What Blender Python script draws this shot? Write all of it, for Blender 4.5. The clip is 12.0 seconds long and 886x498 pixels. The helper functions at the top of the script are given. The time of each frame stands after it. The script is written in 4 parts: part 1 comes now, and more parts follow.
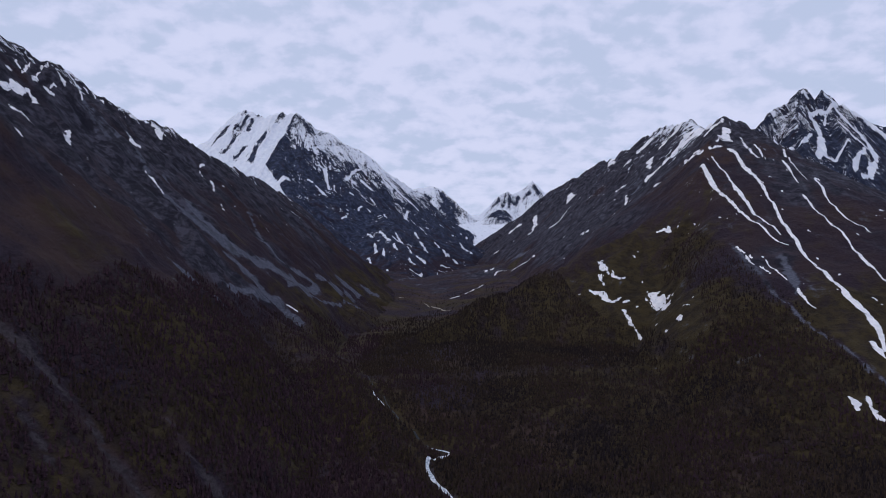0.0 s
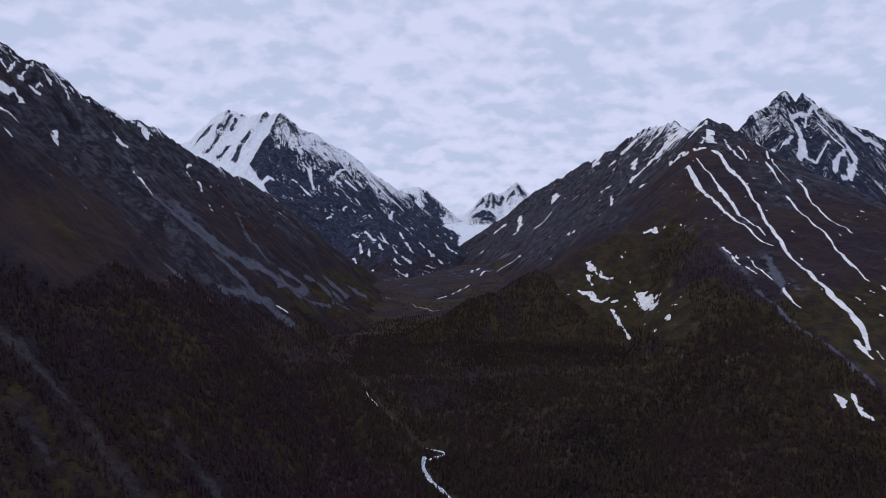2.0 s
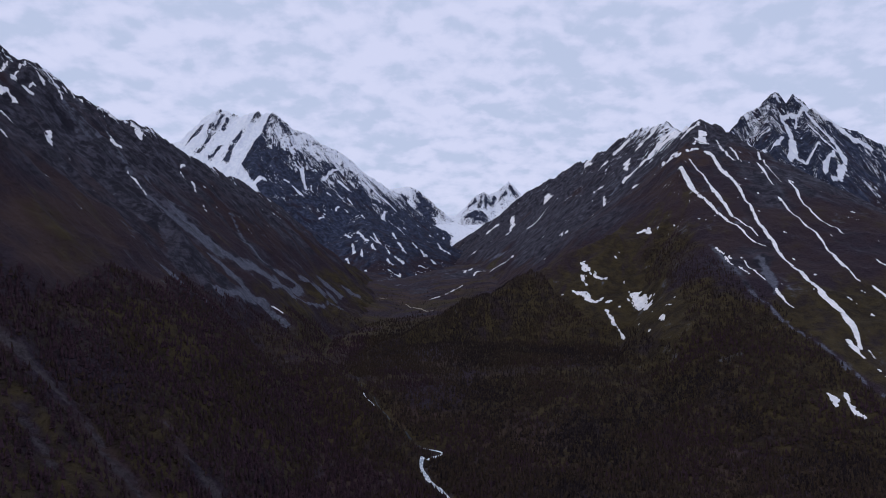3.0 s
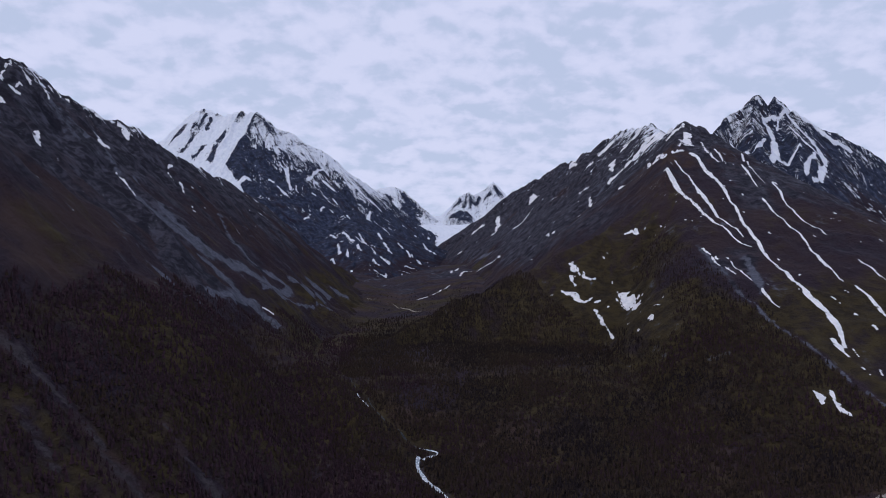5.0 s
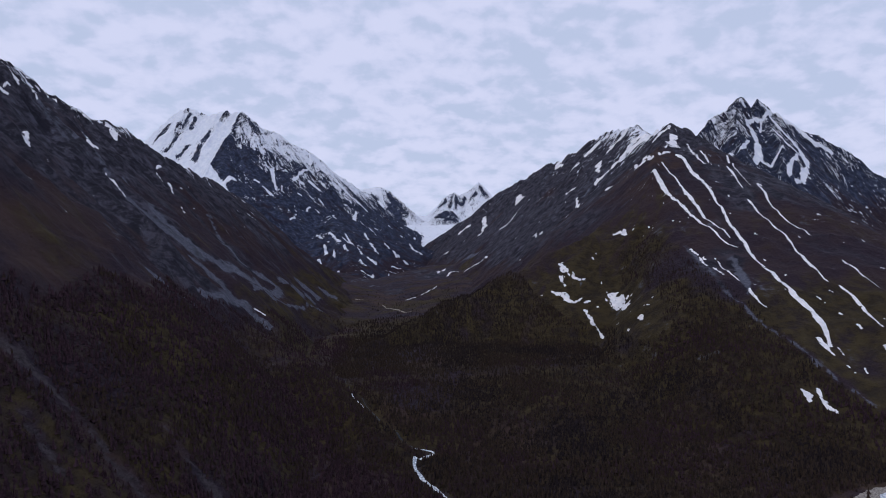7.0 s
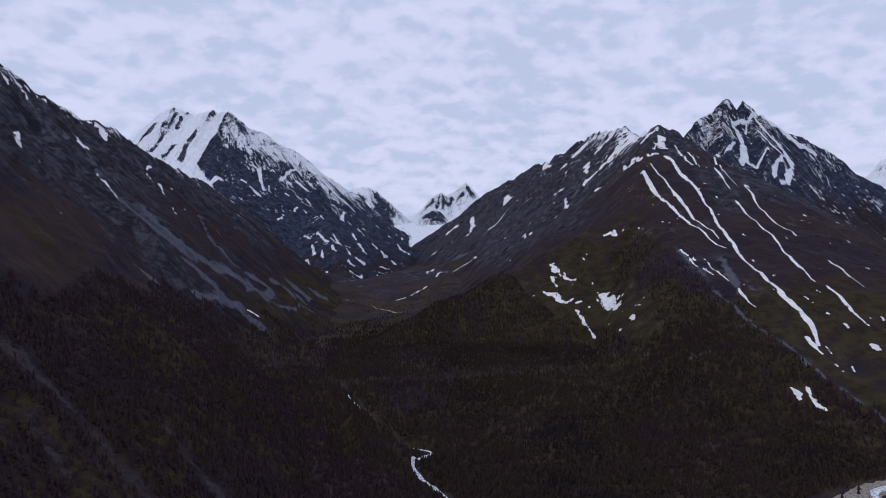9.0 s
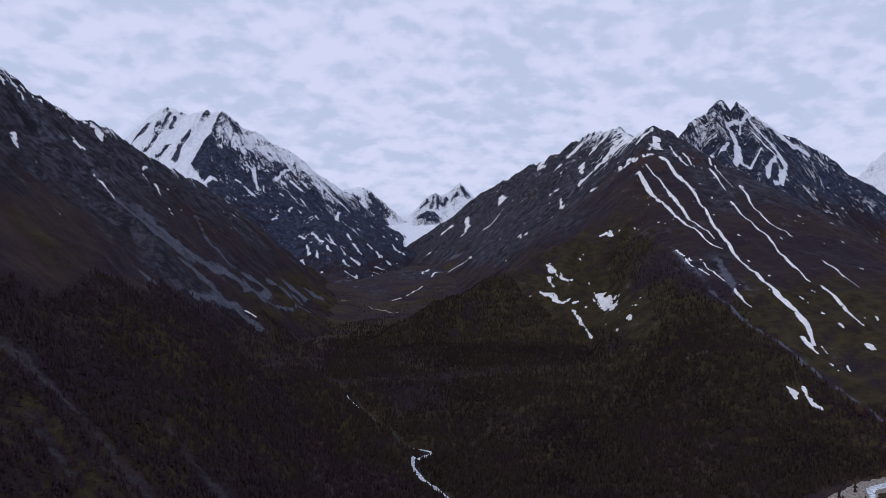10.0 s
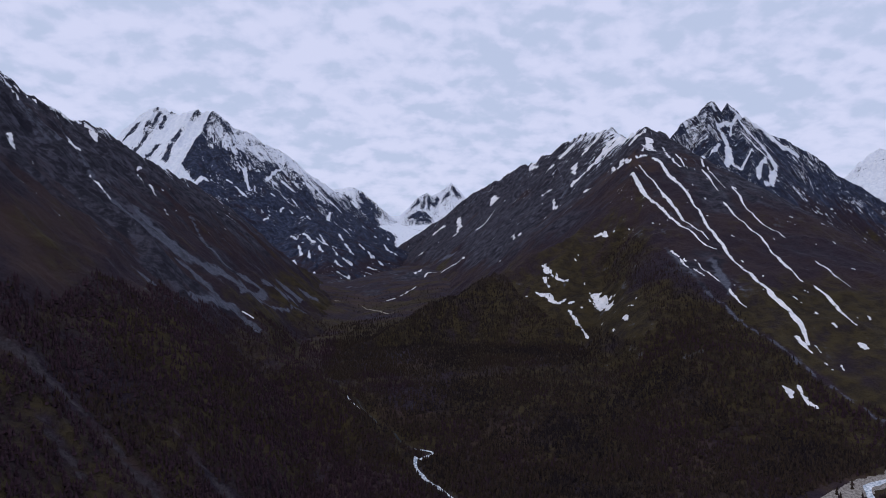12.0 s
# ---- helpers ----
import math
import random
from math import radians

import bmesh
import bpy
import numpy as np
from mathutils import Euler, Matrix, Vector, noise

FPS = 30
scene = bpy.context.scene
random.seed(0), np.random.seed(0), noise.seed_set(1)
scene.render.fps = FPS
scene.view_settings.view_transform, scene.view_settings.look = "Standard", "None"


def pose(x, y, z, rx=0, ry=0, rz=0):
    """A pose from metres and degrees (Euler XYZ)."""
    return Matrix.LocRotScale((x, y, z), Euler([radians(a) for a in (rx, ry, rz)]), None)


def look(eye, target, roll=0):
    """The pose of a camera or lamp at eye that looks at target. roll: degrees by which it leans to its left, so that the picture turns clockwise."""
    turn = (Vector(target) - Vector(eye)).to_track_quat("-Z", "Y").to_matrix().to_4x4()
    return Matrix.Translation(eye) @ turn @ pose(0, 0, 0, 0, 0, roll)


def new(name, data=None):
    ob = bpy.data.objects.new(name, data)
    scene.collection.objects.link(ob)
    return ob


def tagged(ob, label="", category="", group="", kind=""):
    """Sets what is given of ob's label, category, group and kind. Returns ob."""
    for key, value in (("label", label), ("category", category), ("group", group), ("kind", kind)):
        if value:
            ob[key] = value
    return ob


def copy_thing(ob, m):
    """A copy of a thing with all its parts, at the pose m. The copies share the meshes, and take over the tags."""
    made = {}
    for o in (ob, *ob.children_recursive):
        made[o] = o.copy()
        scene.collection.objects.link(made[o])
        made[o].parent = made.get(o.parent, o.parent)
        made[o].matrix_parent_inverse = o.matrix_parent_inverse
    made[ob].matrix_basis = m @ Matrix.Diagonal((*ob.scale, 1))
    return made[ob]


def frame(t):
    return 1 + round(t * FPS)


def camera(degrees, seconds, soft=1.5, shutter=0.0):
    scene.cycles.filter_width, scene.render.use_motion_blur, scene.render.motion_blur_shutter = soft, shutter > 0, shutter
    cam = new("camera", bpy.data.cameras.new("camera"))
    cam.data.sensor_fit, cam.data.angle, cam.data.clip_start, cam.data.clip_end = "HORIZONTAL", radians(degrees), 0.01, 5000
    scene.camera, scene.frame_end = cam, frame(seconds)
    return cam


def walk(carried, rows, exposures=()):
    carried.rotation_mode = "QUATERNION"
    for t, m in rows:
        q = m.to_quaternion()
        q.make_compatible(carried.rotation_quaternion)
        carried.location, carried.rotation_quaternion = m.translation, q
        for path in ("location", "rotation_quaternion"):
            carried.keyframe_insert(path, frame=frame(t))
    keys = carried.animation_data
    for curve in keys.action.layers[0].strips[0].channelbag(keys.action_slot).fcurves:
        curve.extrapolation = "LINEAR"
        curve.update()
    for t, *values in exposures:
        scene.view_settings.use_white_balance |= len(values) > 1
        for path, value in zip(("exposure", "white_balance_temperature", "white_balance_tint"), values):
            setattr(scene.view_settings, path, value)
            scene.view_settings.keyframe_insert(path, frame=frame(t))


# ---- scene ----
cam = camera(68.04, 12.0, soft=0.95)
EYE, TILT = 160.0, 0.30
# seconds, x, y, z of the drone from its first place, yaw, pitch, roll
ROWS = [
    (0.0, 0.0, 0.0, 0.0, 0.0, 0.0, 0.0),
    (0.5, -2.19, -0.76, 0.21, -0.367, 0.001, 0.014),
    (1.0, -4.37, -1.55, 0.43, -0.735, 0.002, 0.027),
    (1.5, -6.56, -2.37, 0.66, -1.102, 0.002, 0.042),
    (2.0, -8.75, -3.21, 0.89, -1.47, 0.002, 0.056),
    (2.5, -10.94, -4.07, 1.14, -1.836, 0.002, 0.07),
    (3.0, -13.13, -4.96, 1.39, -2.201, 0.002, 0.085),
    (3.5, -15.33, -5.86, 1.65, -2.564, 0.002, 0.1),
    (4.0, -17.53, -6.78, 1.92, -2.924, 0.001, 0.115),
    (4.5, -19.74, -7.71, 2.19, -3.281, -0.0, 0.13),
    (5.0, -21.96, -8.65, 2.48, -3.634, -0.001, 0.145),
    (5.5, -24.18, -9.58, 2.76, -3.982, -0.003, 0.16),
    (6.0, -26.41, -10.52, 3.06, -4.325, -0.004, 0.175),
    (6.5, -28.64, -11.45, 3.36, -4.662, -0.006, 0.19),
    (7.0, -30.88, -12.37, 3.66, -4.991, -0.007, 0.204),
    (7.5, -33.13, -13.27, 3.96, -5.311, -0.009, 0.219),
    (8.0, -35.39, -14.15, 4.27, -5.623, -0.011, 0.233),
    (8.5, -37.65, -14.99, 4.57, -5.923, -0.013, 0.246),
    (9.0, -39.92, -15.8, 4.88, -6.212, -0.015, 0.26),
    (9.5, -42.2, -16.56, 5.18, -6.489, -0.017, 0.273),
    (10.0, -44.48, -17.26, 5.48, -6.751, -0.019, 0.285),
    (10.5, -46.76, -17.91, 5.77, -6.998, -0.021, 0.297),
    (11.0, -49.05, -18.48, 6.05, -7.228, -0.022, 0.309),
    (11.5, -51.35, -18.98, 6.32, -7.44, -0.024, 0.319),
    (12.0, -53.64, -19.39, 6.58, -7.633, -0.026, 0.329),
]
walk(cam, [(t, pose(x, y, EYE + z, 90 + TILT + pitch, roll, yaw)) for t, x, y, z, yaw, pitch, roll in ROWS])

# ---------------------------------------------------------------- light
def math_node(nt, op, a, b=None, c=None):
    n = nt.nodes.new("ShaderNodeMath")
    n.operation = op
    for i, v in enumerate((a, b, c)):
        if v is None:
            continue
        if isinstance(v, (int, float)):
            n.inputs[i].default_value = v
        else:
            nt.links.new(v, n.inputs[i])
    return n.outputs[0]


def mix_node(nt, fac, a, b, blend="MIX"):
    n = nt.nodes.new("ShaderNodeMix")
    n.data_type, n.blend_type = "RGBA", blend
    for sock, v in ((n.inputs[0], fac), (n.inputs[6], a), (n.inputs[7], b)):
        if isinstance(v, tuple):
            sock.default_value = (*v, 1) if len(v) == 3 else v
        elif isinstance(v, (int, float)):
            sock.default_value = v
        else:
            nt.links.new(v, sock)
    return n.outputs[2]


def noise_node(nt, vec, scale, detail=4, rough=0.55, distort=0.0):
    n = nt.nodes.new("ShaderNodeTexNoise")
    n.inputs["Scale"].default_value, n.inputs["Detail"].default_value = scale, detail
    n.inputs["Roughness"].default_value, n.inputs["Distortion"].default_value = rough, distort
    if vec is not None:
        nt.links.new(vec, n.inputs["Vector"])
    return n.outputs["Fac"]


def smooth_node(nt, v, lo, hi, a=0.0, b=1.0):
    n = nt.nodes.new("ShaderNodeMapRange")
    n.interpolation_type = "SMOOTHSTEP"
    nt.links.new(v, n.inputs[0])
    for i, k in enumerate((lo, hi, a, b)):
        n.inputs[i + 1].default_value = k
    return n.outputs[0]


SUN_UP, SUN_TURN = radians(50), radians(-115)
world = bpy.data.worlds.new("overcast_sky")
world.use_nodes = True
scene.world = world
wt = world.node_tree
wt.nodes.clear()
coord = wt.nodes.new("ShaderNodeTexCoord")
sky = wt.nodes.new("ShaderNodeTexSky")
sky.sky_type, sky.sun_disc, sky.sun_elevation, sky.sun_rotation = "NISHITA", False, SUN_UP, -SUN_TURN
sep = wt.nodes.new("ShaderNodeSeparateXYZ")
wt.links.new(coord.outputs["Generated"], sep.inputs[0])
# cloud layer: the way up is laid out on a flat sheet overhead
den = math_node(wt, "ADD", math_node(wt, "MAXIMUM", sep.outputs[2], 0.0), 0.38)


def cloud_cover(shift):
    sheet = wt.nodes.new("ShaderNodeCombineXYZ")
    wt.links.new(math_node(wt, "DIVIDE", sep.outputs[0], den), sheet.inputs[0])
    wt.links.new(math_node(wt, "ADD", math_node(wt, "DIVIDE", sep.outputs[1], den), shift), sheet.inputs[1])
    puffs = noise_node(wt, sheet.outputs[0], 13.0, 6, 0.52, 0.15)
    groups = noise_node(wt, sheet.outputs[0], 4.6, 4, 0.5, 0.15)
    banks = noise_node(wt, sheet.outputs[0], 1.3, 3, 0.5)
    heaps = math_node(wt, "ADD", math_node(wt, "MULTIPLY", puffs, 0.46), math_node(wt, "MULTIPLY", groups, 0.40))
    return math_node(wt, "ADD", heaps, math_node(wt, "MULTIPLY", banks, 0.30))


cover = cloud_cover(0.0)
lit = math_node(wt, "SUBTRACT", cover, cloud_cover(-0.035))
cloud_amount = smooth_node(wt, math_node(wt, "ADD", cover, math_node(wt, "MULTIPLY", lit, 0.5)), 0.46, 0.68)
cloud_tone = wt.nodes.new("ShaderNodeValToRGB")
cloud_tone.color_ramp.elements.new(0.5)
for e, (p, c) in zip(cloud_tone.color_ramp.elements, ((0.0, (0.51, 0.585, 0.80, 1)), (0.45, (0.595, 0.645, 0.875, 1)), (1.0, (0.665, 0.70, 0.93, 1)))):
    e.position, e.color = p, c
wt.links.new(cloud_amount, cloud_tone.inputs[0])
blue = wt.nodes.new("ShaderNodeVectorMath")
blue.operation = "SCALE"
wt.links.new(sky.outputs[0], blue.inputs[0])
blue.inputs["Scale"].default_value = 0.10
sky_mix = mix_node(wt, 0.95, blue.outputs[0], cloud_tone.outputs[0])
back = wt.nodes.new("ShaderNodeBackground")
back.inputs[1].default_value = 1.0
wt.links.new(sky_mix, back.inputs[0])
wout = wt.nodes.new("ShaderNodeOutputWorld")
wt.links.new(back.outputs[0], wout.inputs[0])

sun = new("sun", bpy.data.lights.new("sun", "SUN"))
sun.data.energy, sun.data.angle, sun.data.color = 0.7, radians(12), (1.0, 0.94, 0.88)
sun.matrix_world = look((0, 0, 900), (-900 * math.cos(SUN_UP) * math.sin(SUN_TURN), -900 * math.cos(SUN_UP) * math.cos(SUN_TURN), 900 - 900 * math.sin(SUN_UP)))

# ---------------------------------------------------------------- terrain: ridges, ribs and a valley floor
def hashed(ix, iy, seed):
    h = (ix * 374761393 + iy * 668265263 + seed * 144269504) & 0xFFFFFFFF
    h = ((h ^ (h >> 13)) * 1274126177) & 0xFFFFFFFF
    return ((h ^ (h >> 16)) & 0xFFFF) / 32767.5 - 1.0


def vnoise(x, y, seed=0):
    x, y = np.broadcast_arrays(np.asarray(x, float), np.asarray(y, float))
    ix, iy = np.floor(x).astype(np.int64), np.floor(y).astype(np.int64)
    u, v = x - ix, y - iy
    u, v = u * u * u * (u * (u * 6 - 15) + 10), v * v * v * (v * (v * 6 - 15) + 10)
    a, b = hashed(ix, iy, seed), hashed(ix + 1, iy, seed)
    c, d = hashed(ix, iy + 1, seed), hashed(ix + 1, iy + 1, seed)
    return (a + (b - a) * u) * (1 - v) + (c + (d - c) * u) * v


def fbm(x, y, octaves=4, seed=0, gain=0.5, ridged=False):
    total, amp, norm = 0.0, 1.0, 0.0
    for k in range(octaves):
        n = vnoise(x * 2.03 ** k + 17.3 * k, y * 2.03 ** k - 9.1 * k, seed + k)
        total = total + amp * (1 - 2 * np.abs(n) if ridged else n)
        norm, amp = norm + amp, amp * gain
    return total / norm


def sstep(lo, hi, v):
    v = np.clip((v - lo) / (hi - lo), 0, 1)
    return v * v * (3 - 2 * v)


def smax(a, b, k):
    h = np.clip(0.5 + (a - b) / (2 * k), 0, 1)
    return b + (a - b) * h + k * h * (1 - h)


def line_field(x, y, pts):
    """Nearest place on a line in plan: distance, length along it, and the side."""
    best = np.full(np.shape(x), 1e9)
    along, side = np.zeros(np.shape(x)), np.zeros(np.shape(x))
    s0 = 0.0
    for (ax, ay, *_), (bx, by, *_) in zip(pts, pts[1:]):
        dx, dy = bx - ax, by - ay
        ll = math.hypot(dx, dy)
        u = np.clip(((x - ax) * dx + (y - ay) * dy) / ll ** 2, 0, 1)
        d = np.hypot(x - ax - u * dx, y - ay - u * dy)
        near = d < best
        best, along = np.where(near, d, best), np.where(near, s0 + u * ll, along)
        side = np.where(near, np.sign((x - ax) * dy - (y - ay) * dx), side)
        s0 += ll
    return best, along, side


def ridge_field(x, y, pts, slope, sag, face=None):
    """Height under a ridge: it falls off to both sides, steep first, gentler lower down.
    face: a way in plan towards which alone that slope holds; elsewhere the ridge falls off steeply."""
    high = np.full(np.shape(x), -1e9)
    dist, along = np.zeros(np.shape(x)), np.zeros(np.shape(x))
    s0 = 0.0
    for (ax, ay, az), (bx, by, bz) in zip(pts, pts[1:]):
        dx, dy = bx - ax, by - ay
        ll = math.hypot(dx, dy)
        u = np.clip(((x - ax) * dx + (y - ay) * dy) / ll ** 2, 0, 1)
        d = np.hypot(x - ax - u * dx, y - ay - u * dy)
        fall = slope
        if face is not None:
            towards = ((x - ax - u * dx) * face[0] + (y - ay - u * dy) * face[1]) / (d + 1e-6)
            fall = 1.1 + (slope - 1.1) * sstep(0.82, 0.985, towards)
        h = az + (bz - az) * u - fall * d * (1 - sag * d / (d + 300.0))
        up = h > high
        turn = np.arctan2(x - ax - u * dx, -(y - ay - u * dy))
        high, dist, along = np.where(up, h, high), np.where(up, d, dist), np.where(up, s0 + u * ll + 220 * turn, along)
        s0 += ll
    return high, dist, along


RIVER = [(150, 150, 0), (60, 280, 4), (16, 380, 8), (-5, 432, 9), (-11, 459, 11), (4, 484, 12), (-14, 500, 15), (-44, 560, 27), (-80, 650, 40), (-122, 760, 43), (-130, 880, 45), (-90, 1080, 46),
         (-20, 1400, 48), (-30, 1700, 56), (-90, 2000, 66), (-40, 2500, 82), (90, 3000, 105), (180, 3500, 150), (240, 4000, 270), (260, 4600, 420)]


def valley_floor(x, y):
    d, s, _ = line_field(x, y, RIVER)
    ry, rz = [p[1] for p in RIVER], [p[2] for p in RIVER]
    z = np.interp(y, ry, rz)
    z = z + 0.05 * np.maximum(d - 6, 0) * np.exp(-d / 900.0) + 2.5 * sstep(2, 9, d) - 1.5
    z = z + sstep(950, 1300, y) * sstep(3600, 3000, y) * (0.10 * np.clip(d - 15, 0, 320) + 9 * fbm(x / 110, y / 170, 4, 15, 0.55) * sstep(10, 90, d))
    return z + (2.5 + 3.5 * sstep(1200, 1500, y)) * fbm(x / 60, y / 60, 4, 5, 0.55) * sstep(6, 60, d)


# name -> ridges (line, slope, sag), rib height, crest roughness
MOUNTAINS = {
    "left": dict(ridges=[
        ([(-950, -700, 640), (-760, 100, 612), (-640, 500, 526), (-553, 760, 432), (-538, 795, 420), (-532, 813, 416), (-528, 829, 396), (-525, 841, 403), (-521, 853, 406), (-518, 868, 406), (-514, 898, 403), (-504, 923, 390), (-491, 944, 379), (-482, 957, 376),
          (-468, 980, 365), (-453, 1004, 366), (-444, 1021, 361), (-436, 1045, 353), (-429, 1074, 343), (-418, 1119, 332), (-407, 1171, 327), (-400, 1208, 318), (-393, 1288, 308), (-384, 1360, 313), (-379, 1424, 306), (-373, 1474, 300), (-356, 1567, 284), (-325, 1687, 225),
          (-284, 1796, 187), (-235, 1893, 140), (-177, 1980, 95), (-120, 2100, 50)], 0.97, 0.05),
        ([(-470, 830, 345), (-380, 760, 262), (-274, 700, 186), (-225, 690, 124)], 1.1, 0.2),
        ([(-250, 770, 128), (-176, 700, 80), (-100, 600, 56), (-52, 520, 32), (-22, 470, 17)], 0.62, 0.1)], rib=19, jag=4, rough=6, crags=290),
    "right": dict(ridges=[
        ([(536, 1267, 420), (555, 1367, 421), (573, 1457, 419), (615, 1618, 485), (630, 1757, 496), (641, 1832, 517), (659, 1982, 532), (660, 2092, 530), (657, 2171, 543), (654, 2227, 509), (650, 2387, 525), (649, 2461, 511), (624, 2578, 517), (588, 2665, 491),
          (526, 2789, 459), (463, 2889, 422), (422, 2949, 387), (378, 3009, 345), (310, 3099, 301), (236, 3190, 248), (171, 3257, 208), (102, 3293, 150), (30, 3330, 110)], 1.08, 0.2),
        ([(534, 1261, 414), (440, 1090, 335), (393, 989, 290), (355, 910, 208), (305, 800, 132), (225, 690, 70), (120, 560, 26)], 0.92, 0.25),
        ([(355, 1000, 245), (265, 930, 190), (167, 900, 140), (80, 870, 108), (0, 830, 78), (-60, 760, 52), (-75, 690, 36)], 0.75, 0.25),
        ([(534, 1261, 414), (574, 1266, 408), (633, 1311, 396), (721, 1401, 391), (802, 1440, 375), (881, 1470, 355), (951, 1480, 319), (1022, 1490, 285), (1124, 1490, 227)], 0.5, 0.12, (-0.17, -0.985))], rib=3, jag=6, rough=5, crags=280),
    "back": dict(ridges=[
        ([(680, 1500, 409), (724, 1525, 441), (751, 1540, 465), (779, 1555, 489), (807, 1570, 508), (835, 1585, 521), (852, 1591, 513), (862, 1592, 555), (877, 1594, 555), (891, 1595, 522), (906, 1597, 516), (918, 1598, 552), (929, 1600, 547), (944, 1597, 536),
          (956, 1593, 515), (968, 1590, 521), (979, 1587, 502), (991, 1583, 502), (1002, 1580, 489), (1014, 1577, 477), (1025, 1573, 469), (1063, 1572, 459), (1084, 1567, 442), (1104, 1563, 430), (1125, 1558, 425), (1153, 1552, 414), (1180, 1546, 389), (1221, 1537, 347),
          (1275, 1524, 307), (1383, 1500, 251)], 1.5, 0.4),
        ([(874, 1590, 537), (828, 1530, 486), (789, 1450, 425), (759, 1390, 382)], 1.25, 0.3),
        ([(930, 1592, 532), (915, 1530, 473), (880, 1450, 413), (851, 1380, 359)], 1.25, 0.3)], rib=10, jag=3, rough=3.5, crags=380),
    "snowy": dict(ridges=[
        ([(-1900, 3800, 520), (-1393, 3560, 714), (-1326, 3546, 740), (-1268, 3511, 744), (-1213, 3483, 742), (-1152, 3455, 795), (-1107, 3434, 835), (-1066, 3417, 886), (-1022, 3398, 894), (-979, 3380, 882), (-939, 3364, 859), (-890, 3342, 848), (-841, 3321, 855), (-811, 3314, 864),
          (-787, 3309, 838), (-766, 3304, 857), (-737, 3302, 856), (-696, 3310, 826), (-655, 3317, 792), (-614, 3327, 766), (-573, 3339, 762), (-531, 3350, 733), (-475, 3364, 696), (-419, 3381, 686), (-363, 3400, 639), (-308, 3439, 582), (-252, 3479, 554), (-181, 3565, 508),
          (-137, 3615, 491), (-45, 3705, 418), (52, 3800, 339), (155, 3904, 285), (261, 3994, 219), (399, 4000, 106)], 1.15, 0.25),
        ([(-747, 3300, 850), (-772, 3120, 700), (-798, 2950, 556)], 0.95, 0.1),
        ([(-690, 2870, 500), (-640, 2780, 425), (-521, 2650, 285), (-400, 2450, 120)], 0.9, 0.3),
        ([(-1028, 3400, 886), (-1058, 3200, 672), (-1072, 3100, 590)], 1.35, 0.2),
        ([(-850, 3300, 845), (-871, 3200, 733), (-904, 3050, 580)], 1.35, 0.2),
        ([(-1150, 3450, 800), (-1165, 3410, 790), (-1200, 3320, 690)], 1.35, 0.2),
        ([(-260, 2900, 330), (-200, 2600, 205), (-150, 2350, 120), (-110, 2150, 70)], 0.45, 0.3)], rib=24, jag=6, rough=7, crags=620),
    "far": dict(ridges=[
        ([(-402, 4580, 405), (-303, 4570, 482), (-224, 4560, 584), (-164, 4535, 609), (-66, 4496, 610), (-8, 4487, 584), (31, 4470, 548), (69, 4441, 510), (125, 4400, 460), (182, 4400, 416)], 1.1, 0.3),
        ([(275, 4560, 439), (346, 4570, 503), (406, 4580, 564), (447, 4590, 584), (483, 4600, 558), (529, 4620, 584), (580, 4640, 612), (609, 4650, 641), (633, 4650, 670), (657, 4650, 625), (689, 4650, 558), (734, 4655, 508), (835, 4660, 473), (999, 4680, 350)], 1.3, 0.35),
        ([(287, 4380, 390), (331, 4370, 428), (376, 4360, 446), (424, 4360, 434), (463, 4370, 397)], 1.2, 0.3)], rib=14, jag=4, rough=5, crags=500),
    "east": dict(ridges=[
        ([(2798, 3600, 504), (2874, 3600, 585), (2911, 3590, 633), (2963, 3570, 680), (3013, 3540, 734), (3053, 3500, 762), (3157, 3450, 778), (3281, 3350, 689)], 1.6, 0.4)], rib=24, jag=16, rough=9, crags=600),
}


def mountain_height(name, x, y):
    """Height of one mountain, the way down and the length along its ridge, and how hollow the place is."""
    m = MOUNTAINS[name]
    seed = 11 * (1 + list(MOUNTAINS).index(name))
    wx, wy = x + 14 * fbm(x / 90, y / 90, 3, seed), y + 14 * fbm(x / 90, y / 90, 3, seed + 4)
    high, dist, along, hollow = None, None, None, None
    for k, (pts, slope, sag, *face) in enumerate(m["ridges"]):
        h, d, s = ridge_field(wx, wy, pts, slope, sag, *face)
        h = h + m["jag"] * fbm(wx / 30 + 50 * k, wy / 30, 4, seed + 7, 0.6) * np.exp(-d / 45)
        rib = fbm(s / 74 + 31 * k, d / 380, 5, seed + 1, 0.58, True)
        h = h + m["rib"] * rib * (1 - np.exp(-d / 60)) * np.exp(-d / 1100)
        if high is None:
            high, dist, along, hollow = h, d, s, -rib
        else:
            up = h > high
            dist, along, hollow = np.where(up, d, dist), np.where(up, s + 8000 * k, along), np.where(up, -rib, hollow)
            high = smax(h, high, 15)
    rough = fbm(x / 46, y / 46, 5, seed + 2, 0.56, True)
    crags = 1 + 0.7 * sstep(m["crags"], m["crags"] + 90, high)
    return high + m["rough"] * rough * sstep(-20, 90, high) * crags, dist, along, hollow - 0.5 * rough + 0.4


def ground_height(x, y, skip=""):
    """The top of all: what stands on the ground rests here."""
    z = valley_floor(x, y)
    for name, m in MOUNTAINS.items():
        line = [p for ridge in m["ridges"] for p in ridge[0]]
        near = (x > min(p[0] for p in line) - 650) & (x < max(p[0] for p in line) + 650) & (y > min(p[1] for p in line) - 900) & (y < max(p[1] for p in line) + 500)
        if name != skip and near.any():
            z[near] = np.maximum(z[near], mountain_height(name, x[near], y[near])[0])
    return z


